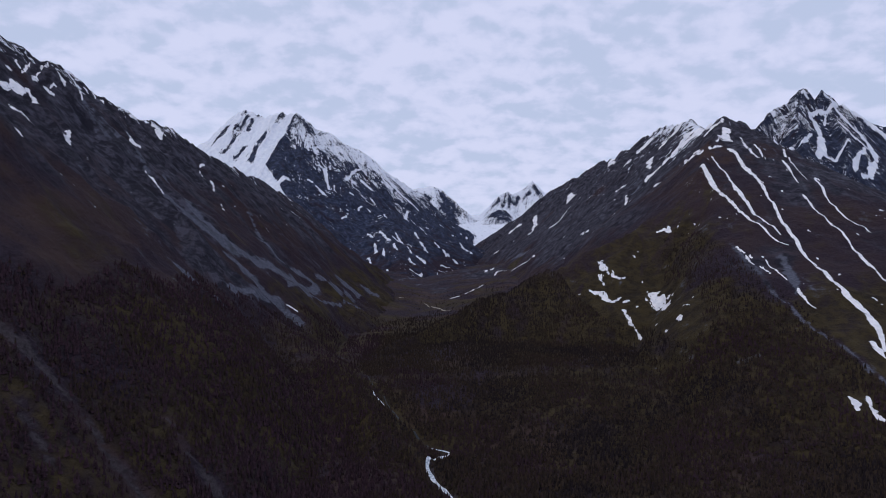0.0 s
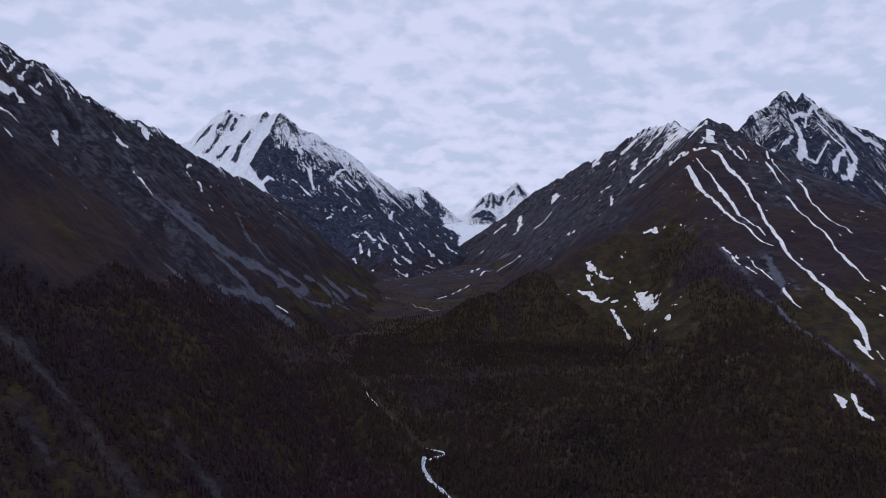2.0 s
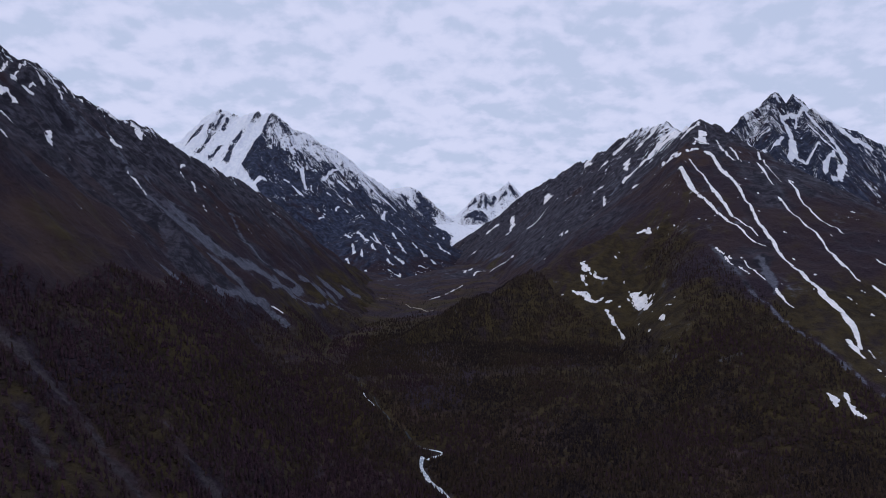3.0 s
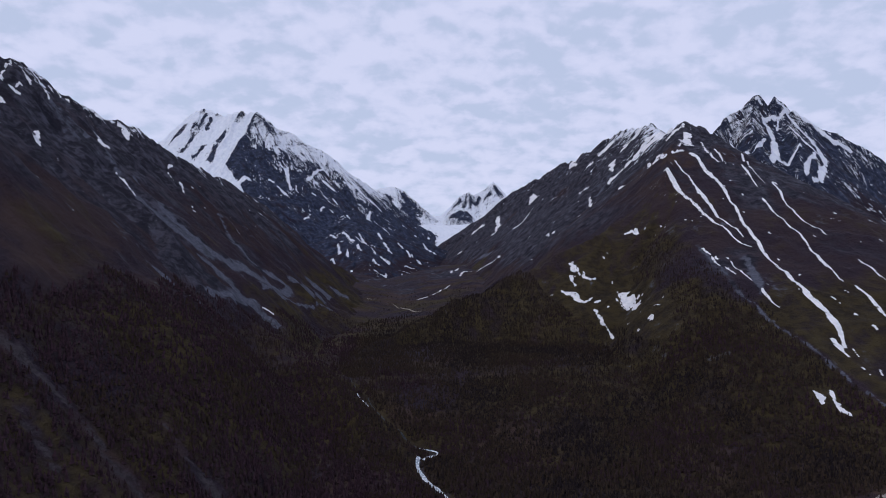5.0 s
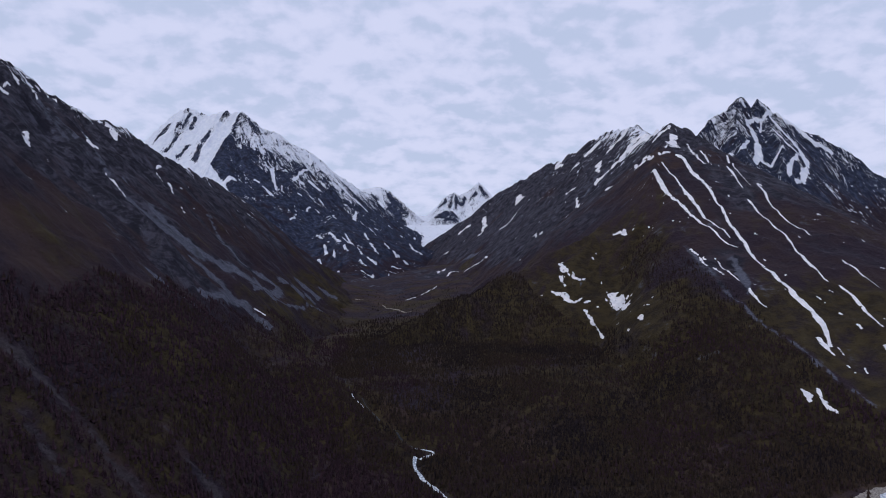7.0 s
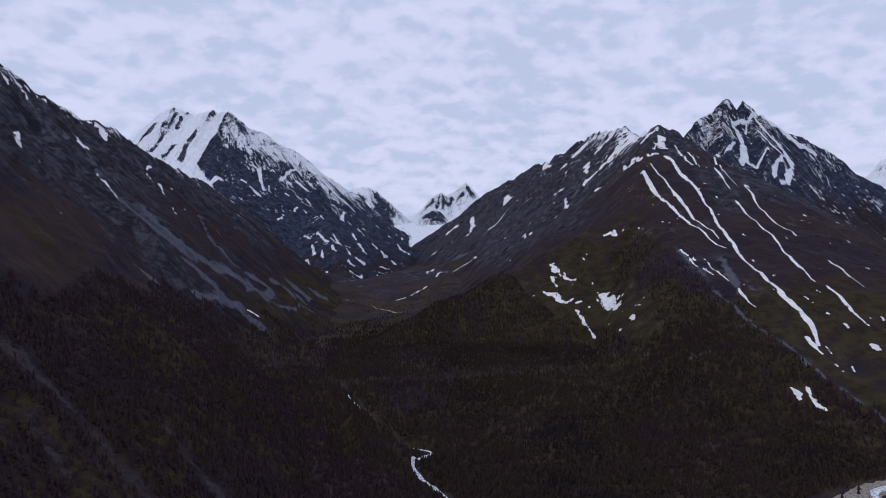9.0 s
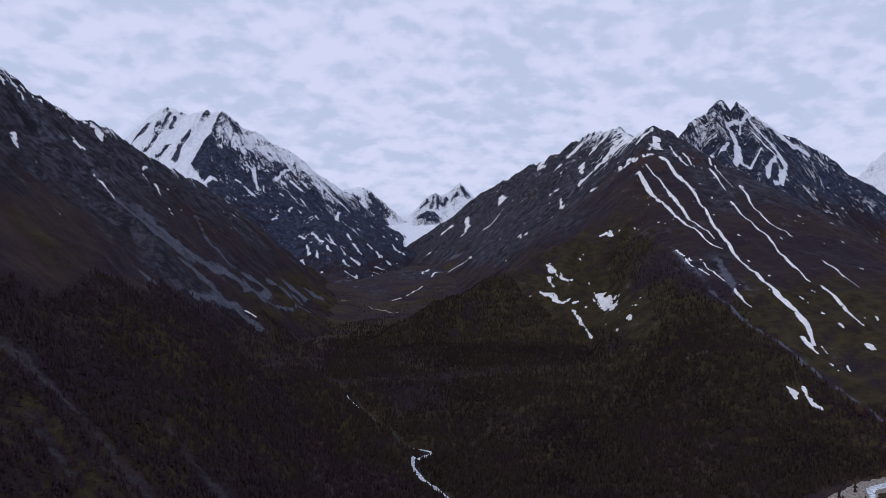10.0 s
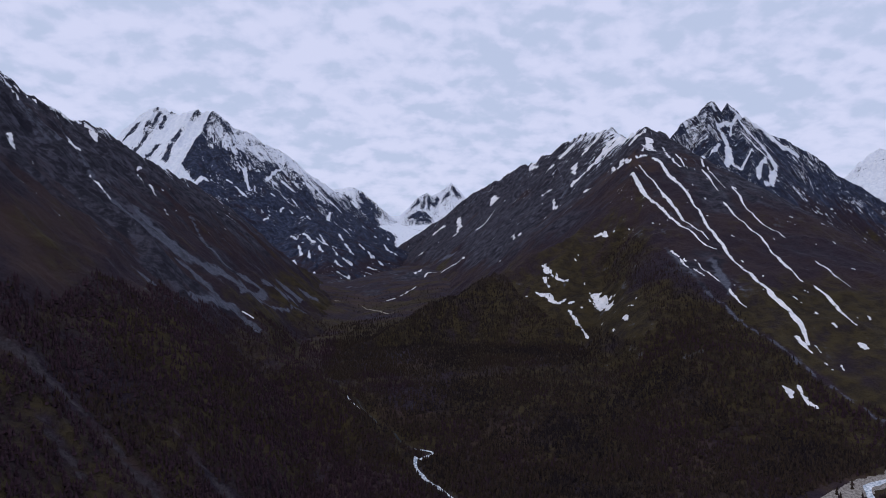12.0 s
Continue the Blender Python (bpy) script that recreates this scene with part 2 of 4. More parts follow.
# ---------------------------------------------------------------- materials
def material(name):
    m = bpy.data.materials.new(name)
    m.use_nodes = True
    nt = m.node_tree
    return m, nt, nt.nodes["Principled BSDF"]


def bump_node(nt, bsdf, height, strength, distance):
    b = nt.nodes.new("ShaderNodeBump")
    b.inputs["Strength"].default_value, b.inputs["Distance"].default_value = strength, distance
    nt.links.new(height, b.inputs["Height"])
    nt.links.new(b.outputs[0], bsdf.inputs["Normal"])


def attr_node(nt, name, out):
    a = nt.nodes.new("ShaderNodeAttribute")
    a.attribute_name = name
    return a.outputs[out]


def terrain_material():
    m, nt, bsdf = material("mountain_ground")
    geo = nt.nodes.new("ShaderNodeNewGeometry")
    pos = geo.outputs["Position"]
    flow = attr_node(nt, "flow", "Vector")
    cover = nt.nodes.new("ShaderNodeAttribute")
    cover.attribute_name = "cover"
    sep = nt.nodes.new("ShaderNodeSeparateColor")
    nt.links.new(cover.outputs["Color"], sep.inputs[0])
    snow_a, scree_a, grass_a = sep.outputs
    heath_a = cover.outputs["Alpha"]
    big, mid = noise_node(nt, pos, 0.012, 5, 0.6), noise_node(nt, pos, 0.07, 6, 0.68)
    fine = noise_node(nt, pos, 0.4, 5, 0.7)
    streak = noise_node(nt, flow, 1.0, 6, 0.65)
    thread = noise_node(nt, flow, 3.1, 4, 0.6)
    # far rock: distance haze is put into the base colour as blue
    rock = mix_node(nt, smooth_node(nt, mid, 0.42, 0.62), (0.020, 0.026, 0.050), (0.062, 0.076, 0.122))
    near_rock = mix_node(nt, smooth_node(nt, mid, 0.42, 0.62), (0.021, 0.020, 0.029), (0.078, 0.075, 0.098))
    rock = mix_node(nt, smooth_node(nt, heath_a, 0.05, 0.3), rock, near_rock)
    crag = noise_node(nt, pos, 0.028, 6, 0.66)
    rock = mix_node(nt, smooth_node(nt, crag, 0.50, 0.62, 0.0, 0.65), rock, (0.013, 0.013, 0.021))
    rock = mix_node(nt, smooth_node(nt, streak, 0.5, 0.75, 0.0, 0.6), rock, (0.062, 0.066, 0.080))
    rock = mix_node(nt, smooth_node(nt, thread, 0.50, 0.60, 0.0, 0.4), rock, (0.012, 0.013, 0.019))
    heath = mix_node(nt, smooth_node(nt, fine, 0.3, 0.7), (0.018, 0.012, 0.018), (0.036, 0.025, 0.035))
    heath = mix_node(nt, math_node(nt, "MULTIPLY", smooth_node(nt, big, 0.42, 0.62), heath_a), heath, (0.060, 0.037, 0.030))
    grass = mix_node(nt, smooth_node(nt, mid, 0.35, 0.65), (0.024, 0.0178, 0.0122), (0.052, 0.0395, 0.0185))
    scree = mix_node(nt, smooth_node(nt, fine, 0.3, 0.7), (0.064, 0.069, 0.092), (0.135, 0.143, 0.182))
    scree = mix_node(nt, smooth_node(nt, thread, 0.45, 0.7, 0.0, 0.6), scree, (0.045, 0.046, 0.050))
    snow = mix_node(nt, smooth_node(nt, mid, 0.3, 0.7), (0.60, 0.64, 0.72), (0.77, 0.79, 0.83))
    low = math_node(nt, "ADD", grass_a, math_node(nt, "MULTIPLY_ADD", big, 0.9, -0.45))
    low = math_node(nt, "ADD", low, math_node(nt, "MULTIPLY_ADD", mid, 0.5, -0.25))
    bands = noise_node(nt, flow, 0.45, 4, 0.6)
    low = math_node(nt, "ADD", low, math_node(nt, "MULTIPLY_ADD", bands, 1.3, -0.65))
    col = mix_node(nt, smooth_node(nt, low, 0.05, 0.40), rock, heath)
    col = mix_node(nt, smooth_node(nt, low, 0.45, 0.85), col, grass)
    broken = math_node(nt, "ADD", math_node(nt, "MULTIPLY_ADD", streak, 1.0, -0.5), math_node(nt, "MULTIPLY_ADD", mid, 0.8, -0.4))
    earth = mix_node(nt, smooth_node(nt, fine, 0.3, 0.7), (0.030, 0.025, 0.028), (0.064, 0.054, 0.060))
    scree = mix_node(nt, smooth_node(nt, heath_a, 0.42, 0.64), scree, earth)
    col = mix_node(nt, smooth_node(nt, math_node(nt, "ADD", scree_a, math_node(nt, "MULTIPLY", broken, 1.7)), 0.38, 0.70), col, scree)
    dash = noise_node(nt, flow, 1.7, 2, 0.5, 0.3)
    flecks = math_node(nt, "ADD", math_node(nt, "MULTIPLY", broken, 0.45), math_node(nt, "ADD", math_node(nt, "MULTIPLY_ADD", thread, 0.4, -0.2), math_node(nt, "MULTIPLY_ADD", dash, 0.8, -0.4)))
    speck = noise_node(nt, pos, 0.11, 5, 0.62)
    flecks = math_node(nt, "ADD", flecks, math_node(nt, "MULTIPLY_ADD", speck, 0.6, -0.3))
    flecks = math_node(nt, "ADD", flecks, math_node(nt, "MULTIPLY_ADD", big, 0.7, -0.35))
    snow_f = smooth_node(nt, math_node(nt, "ADD", snow_a, math_node(nt, "MULTIPLY", flecks, 1.6)), 0.48, 0.54)
    col = mix_node(nt, snow_f, col, snow)
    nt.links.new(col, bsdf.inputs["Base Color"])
    bsdf.inputs["Roughness"].default_value = 0.95
    bsdf.inputs["Specular IOR Level"].default_value = 0.12
    hgt = math_node(nt, "MULTIPLY_ADD", mid, 7.0, math_node(nt, "MULTIPLY", fine, 1.6))
    bump_node(nt, bsdf, math_node(nt, "MULTIPLY", hgt, math_node(nt, "MULTIPLY_ADD", snow_f, -0.75, 1.0)), 1.0, 1.0)
    return m


def leaf_material():
    m, nt, bsdf = material("needles")
    geo = nt.nodes.new("ShaderNodeNewGeometry")
    ramp = nt.nodes.new("ShaderNodeValToRGB")
    for _ in range(2):
        ramp.color_ramp.elements.new(0.5)
    for e, (p, c) in zip(ramp.color_ramp.elements, ((0.0, (0.020, 0.0148, 0.017, 1)), (0.40, (0.040, 0.0280, 0.0185, 1)), (0.62, (0.028, 0.0162, 0.022, 1)), (1.0, (0.039, 0.0212, 0.028, 1)))):
        e.position, e.color = p, c
    patch = noise_node(nt, geo.outputs["Position"], 0.016, 4, 0.6)
    place = nt.nodes.new("ShaderNodeSeparateXYZ")
    nt.links.new(geo.outputs["Position"], place.inputs[0])
    stand = math_node(nt, "MULTIPLY_ADD", patch, 2.2, smooth_node(nt, place.outputs[0], -140.0, 60.0, -0.64, -1.02))
    # trees up the valley get a lighter olive in place of stronger light
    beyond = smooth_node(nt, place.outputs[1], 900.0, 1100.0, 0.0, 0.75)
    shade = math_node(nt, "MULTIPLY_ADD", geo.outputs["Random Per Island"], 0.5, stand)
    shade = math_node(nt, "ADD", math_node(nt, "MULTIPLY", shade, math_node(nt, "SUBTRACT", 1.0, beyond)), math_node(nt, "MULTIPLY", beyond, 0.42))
    # needle colour is drawn towards the darkest tone on the knoll
    knoll = math_node(nt, "MULTIPLY", smooth_node(nt, place.outputs[0], -92.0, -66.0), smooth_node(nt, place.outputs[0], 60.0, 200.0, 1.0, 0.0))
    knoll = math_node(nt, "MULTIPLY", knoll, smooth_node(nt, place.outputs[1], 500.0, 780.0, 0.0, 0.62))
    shade = math_node(nt, "MULTIPLY", shade, math_node(nt, "SUBTRACT", 1.0, knoll))
    nt.links.new(shade, ramp.inputs[0])
    each = smooth_node(nt, geo.outputs["Random Per Island"], 0.0, 1.0, 0.8, 1.22)
    tint = nt.nodes.new("ShaderNodeVectorMath")
    tint.operation = "SCALE"
    nt.links.new(ramp.outputs[0], tint.inputs[0])
    nt.links.new(each, tint.inputs["Scale"])
    nt.links.new(tint.outputs[0], bsdf.inputs["Base Color"])
    bsdf.inputs["Roughness"].default_value = 0.9
    bsdf.inputs["Specular IOR Level"].default_value = 0.1
    return m


def plain_noise_material(name, dark, light, scale, rough=0.9, bump=0.0, metal=0.0, detail=5):
    m, nt, bsdf = material(name)
    geo = nt.nodes.new("ShaderNodeNewGeometry")
    n = noise_node(nt, geo.outputs["Position"], scale, detail, 0.65)
    nt.links.new(mix_node(nt, smooth_node(nt, n, 0.35, 0.65), dark, light), bsdf.inputs["Base Color"])
    bsdf.inputs["Roughness"].default_value = rough
    bsdf.inputs["Specular IOR Level"].default_value = 0.2
    if bump:
        bump_node(nt, bsdf, n, 0.8, bump)
    return m


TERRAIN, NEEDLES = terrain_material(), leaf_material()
SNOW = plain_noise_material("old_snow", (0.65, 0.66, 0.69), (0.82, 0.81, 0.82), 0.12, 0.7, 0.6)
WHITE_WATER = plain_noise_material("white_water", (0.20, 0.27, 0.33), (0.80, 0.82, 0.84), 0.6, 0.35, 0.3)
GRAVEL = plain_noise_material("river_gravel", (0.12, 0.105, 0.092), (0.32, 0.29, 0.255), 0.7, 0.95, 0.3)
PALE_GRAVEL = plain_noise_material("pale_gravel", (0.16, 0.14, 0.11), (0.42, 0.38, 0.31), 0.3, 0.95, 0.3)
BARK = plain_noise_material("bark", (0.018, 0.014, 0.011), (0.045, 0.036, 0.030), 3.0)


# ---------------------------------------------------------------- meshes
def mesh_from(name, verts, faces, mat, smooth=True):
    """A mesh from arrays: n x 3 places, and m x 3 or m x 4 corners."""
    me = bpy.data.meshes.new(name)
    k = faces.shape[1]
    me.vertices.add(len(verts))
    me.vertices.foreach_set("co", np.ascontiguousarray(verts, np.float32).ravel())
    me.loops.add(faces.size)
    me.loops.foreach_set("vertex_index", np.ascontiguousarray(faces, np.int32).ravel())
    me.polygons.add(len(faces))
    me.polygons.foreach_set("loop_start", np.arange(0, faces.size, k, dtype=np.int32))
    me.polygons.foreach_set("use_smooth", np.full(len(faces), smooth))
    me.update(calc_edges=True)
    me.materials.append(mat)
    return me


def grid_faces(nx, ny, keep=None):
    i = np.arange(nx * ny).reshape(ny, nx)
    f = np.stack([i[:-1, :-1], i[:-1, 1:], i[1:, 1:], i[1:, :-1]], -1).reshape(-1, 4)
    if keep is not None:
        k = keep.reshape(ny, nx)
        k = (k[:-1, :-1] | k[:-1, 1:] | k[1:, 1:] | k[1:, :-1]).ravel()
        f = f[k]
    return f


def compact(verts, faces, *extra):
    used, inv = np.unique(faces, return_inverse=True)
    return verts[used], inv.reshape(faces.shape), [e[used] for e in extra]


SCREE = {
    "left": [
        ([(-360, 791), (-325, 779), (-293, 785), (-263, 794), (-234, 814), (-208, 852), (-185, 962)], [3.0, 5.8, 14.4, 20.2, 19.0, 16.6, 10.1]),
        ([(-354, 832), (-305, 797), (-264, 798)], [3.9, 7.4, 10.1]),
        ([(-295, 997), (-284, 988), (-263, 959), (-238, 940), (-217, 956), (-187, 968)], [2.7, 4.4, 6.0, 6.7, 8.4, 8.5]),
        ([(-258, 781), (-232, 783), (-209, 772), (-189, 774), (-168, 769)], [4.2, 8.4, 13.8, 17.8, 14.9]),
        ([(-222, 673), (-208, 702), (-193, 716)], [6.1, 8.2, 5.7]),
        ([(-245, 606), (-229, 606), (-199, 573), (-190, 575)], [2.8, 5.0, 5.2, 3.7]),
        ([(-196, 833), (-182, 905), (-153, 965), (-124, 1076)], [3.7, 4.0, 3.4, 2.8]),
        ([(-187, 991), (-170, 1021), (-159, 1125)], [10.4, 16.0, 15.7]),
        ([(-186, 1174), (-156, 1177)], [11.3, 13.3]),
        ([(-161, 1295), (-133, 1303)], [11.2, 13.5]),
        ([(-423, 878), (-373, 802), (-357, 792)], [3.4, 4.6, 3.7]),
        ([(-438, 802), (-433, 832), (-396, 801)], [3.9, 4.8, 2.3]),
        ([(-227, 338), (-214, 339), (-193, 333), (-171, 324), (-155, 317), (-144, 316)], [7.7, 6.2, 4.0, 3.8, 6.7, 8.4]),
        ([(-198, 305), (-185, 297), (-171, 290)], [2.5, 2.1, 1.7]),
        ([(-156, 374), (-140, 360), (-122, 355)], [2.8, 3.0, 5.8]),
    ],
    "right": [
        ([(338, 776), (335, 707), (326, 653), (328, 603), (339, 569), (341, 525), (344, 512), (349, 468), (354, 443)], [2.2, 3.4, 3.1, 3.5, 3.4, 3.2, 3.7, 4.0, 4.4]),
        ([(369, 713), (357, 674), (345, 639)], [7.0, 9.0, 4.0]),
        ([(45, 1689), (102, 1945), (198, 2390), (263, 2096)], [32.0, 40.2, 33.0, 14.5]),
    ],
}
# snow that fills couloirs and hollows of the farther mountains, and the rock ribs that stand out of it
COULOIRS = {
    "back": [
        ([(866, 1548), (868, 1530), (867, 1508), (845, 1462), (828, 1431), (808, 1412)], [9.2, 12.1, 13.5, 18.9, 21.4, 11.2]),
        ([(866, 1550), (896, 1560), (923, 1565), (951, 1585)], [7.6, 7.7, 7.8, 8.0]),
        ([(914, 1564), (892, 1532)], [5.5, 5.3]),
        ([(942, 1574), (957, 1551), (974, 1525), (959, 1463), (944, 1428)], [15.8, 20.4, 18.7, 21.1, 10.3]),
        ([(924, 1530), (934, 1492), (946, 1462)], [6.2, 6.1, 6.0]),
        ([(829, 1416), (848, 1414), (867, 1426), (889, 1435)], [9.9, 9.9, 7.2, 4.4]),
        ([(853, 1356), (881, 1397), (897, 1410), (937, 1457)], [11.0, 11.4, 7.2, 6.0]),
        ([(860, 1343), (892, 1368), (935, 1421)], [6.9, 15.5, 13.2]),
        ([(771, 1417), (789, 1430), (834, 1484)], [5.6, 5.6, 5.9]),
        ([(979, 1594), (1015, 1579), (1042, 1548), (1080, 1536)], [12.9, 17.8, 14.5, 8.1]),
        ([(927, 1587), (954, 1590)], [9.5, 9.6]),
    ],
    "snowy": [
        ([(-1013, 3087), (-845, 2938), (-714, 2821), (-681, 2864)], [33.6, 57.9, 65.1, 22.8]),
        ([(-549, 3048), (-513, 2950)], [13.3, 12.9]),
        ([(-457, 3087), (-435, 3177), (-391, 3267)], [10.7, 11.0, 11.3]),
        ([(-392, 3161), (-349, 3138)], [16.5, 16.3]),
        ([(-375, 3373), (-238, 3291)], [17.5, 17.0]),
        ([(-238, 3291), (-124, 3269)], [9.9, 9.9]),
        ([(-564, 2923), (-522, 2902)], [10.3, 10.2]),
        ([(-446, 3254), (-382, 3258)], [14.1, 14.1]),
    ],
}
SNOW_STREAKS = [
    ([(-170, 3178), (-179, 3103), (-124, 2931)], [11.0, 16.1, 20.2]),
    ([(-124, 2931), (-70, 2888)], [6.3, 6.2]),
    ([(-313, 2729), (-287, 2691)], [9.5, 9.3]),
    ([(-263, 2727), (-211, 2610)], [9.4, 9.0]),
    ([(-204, 2658), (-162, 2611)], [6.9, 6.8]),
    ([(-191, 2552), (-174, 2498)], [8.8, 8.6]),
    ([(-275, 2639), (-251, 2470)], [6.9, 17.1]),
    ([(-225, 2484), (-220, 2435)], [10.7, 10.5]),
    ([(-277, 2437), (-182, 1959)], [8.4, 10.2]),
    ([(-189, 1476), (-173, 1475)], [5.1, 5.1]),
    ([(-194, 2275), (-180, 2173)], [11.8, 11.3]),
    ([(-196, 2714), (-120, 2481)], [8.2, 7.5]),
    ([(-120, 2796), (-104, 2756)], [14.5, 14.2]),
    ([(-92, 2725), (-60, 2591)], [16.4, 11.2]),
    ([(-125, 2412), (-102, 2368)], [10.4, 10.2]),
    ([(-100, 2479), (-67, 2430)], [8.5, 8.4]),
]
SNOW_STREAKS += [
    ([(-114, 2293), (-74, 2267)], [15.8, 9.8]),
    ([(-20, 2347), (-8, 2204)], [8.1, 7.6]),
    ([(-17, 3339), (56, 3415)], [8.6, 8.8]),
    ([(55, 3574), (143, 3776)], [12.3, 13.0]),
    ([(79, 2948), (125, 2855)], [12.7, 19.7]),
    ([(21, 2718), (55, 2669)], [9.4, 20.7]),
    ([(-34, 2780), (14, 2710)], [7.2, 7.0]),
    ([(189, 3918), (193, 3156)], [13.5, 10.9]),
    ([(-8, 2421), (25, 2411)], [6.3, 6.2]),
    ([(-340, 2945), (-327, 2942)], [7.7, 7.6]),
    ([(-376, 2907), (-364, 2932)], [10.1, 10.2]),
    ([(-433, 2811), (-420, 2833)], [9.8, 9.9]),
    ([(-259, 2887), (-242, 2837)], [7.5, 7.4]),
    ([(-341, 3068), (-315, 3050)], [8.0, 7.9]),
    ([(-410, 2991), (-423, 2991)], [10.4, 10.4]),
    ([(-605, 2940), (-587, 2938)], [12.9, 12.9]),
]
FAR_ROCKS = [
    ([(-15, 4470), (30, 4415), (87, 4379)], [30.8, 53.2, 37.7]),
    ([(-8, 4379), (52, 4320), (73, 4245)], [37.7, 59.5, 29.2]),
    ([(-123, 4462), (-91, 4422)], [19.2, 19.0]),
    ([(433, 4573), (411, 4499)], [19.7, 19.4]),
    ([(464, 4567), (452, 4488)], [15.7, 15.5]),
    ([(383, 4539), (344, 4533)], [27.4, 27.3]),
    ([(315, 4348), (373, 4330), (435, 4352)], [29.9, 52.2, 37.5]),
    ([(363, 4299), (438, 4313)], [22.2, 22.3]),
    ([(640, 4612), (663, 4583)], [19.9, 35.5]),
    ([(602, 4569), (562, 4563)], [15.7, 15.7]),
    ([(526, 4590), (491, 4521)], [15.8, 15.6]),
]
ROCK_RIBS = [
    ([(-1002, 3351), (-1020, 3296), (-1031, 3200), (-1049, 3154)], [24.1, 38.6, 34.7, 22.9]),
    ([(-1095, 3309), (-1117, 3247), (-1135, 3221)], [21.0, 23.7, 14.7]),
    ([(-868, 3209), (-879, 3147)], [17.2, 16.9]),
    ([(-890, 3112), (-885, 3011)], [22.3, 29.7]),
    ([(-955, 3159), (-987, 3105)], [17.0, 22.4]),
    ([(-807, 3298), (-825, 3277)], [23.4, 23.3]),
    ([(-952, 3367), (-934, 3356)], [15.1, 15.0]),
    ([(-1015, 3384), (-1030, 3377)], [15.2, 15.2]),
    ([(-969, 3326), (-968, 3264)], [14.9, 14.7]),
    ([(-748, 3144), (-750, 3033), (-746, 2947)], [39.0, 80.7, 104.7]),
    ([(-656, 3058), (-652, 2978)], [96.9, 115.5]),
    ([(-725, 3274), (-669, 3246), (-618, 3289)], [20.2, 42.8, 25.9]),
]


def line_amount(x, y, lines, seed, halo=0.45, grain=9.0):
    """How much of a cover lies at each place, from lines in plan with their widths."""
    out = np.zeros(np.shape(x))
    for pts, widths in lines:
        d, s, _ = line_field(x, y, pts)
        length = sum(math.dist(a, b) for a, b in zip(pts, pts[1:]))
        w = np.interp(s / length, np.linspace(0, 1, len(widths)), widths)
        strength = 0.92 if pts[0][1] < 480 and pts[0][0] < 0 else 1.0
        reach = d / (w + 1) + 0.30 * fbm(x / grain, y / grain, 4, seed)
        out = np.maximum(out, strength * np.maximum(sstep(0.8, 0.2, reach), halo * sstep(1.5, 0.5, reach)))
    return out


def slimmed(lines, by):
    return [(pts, [by * w for w in widths]) for pts, widths in lines]


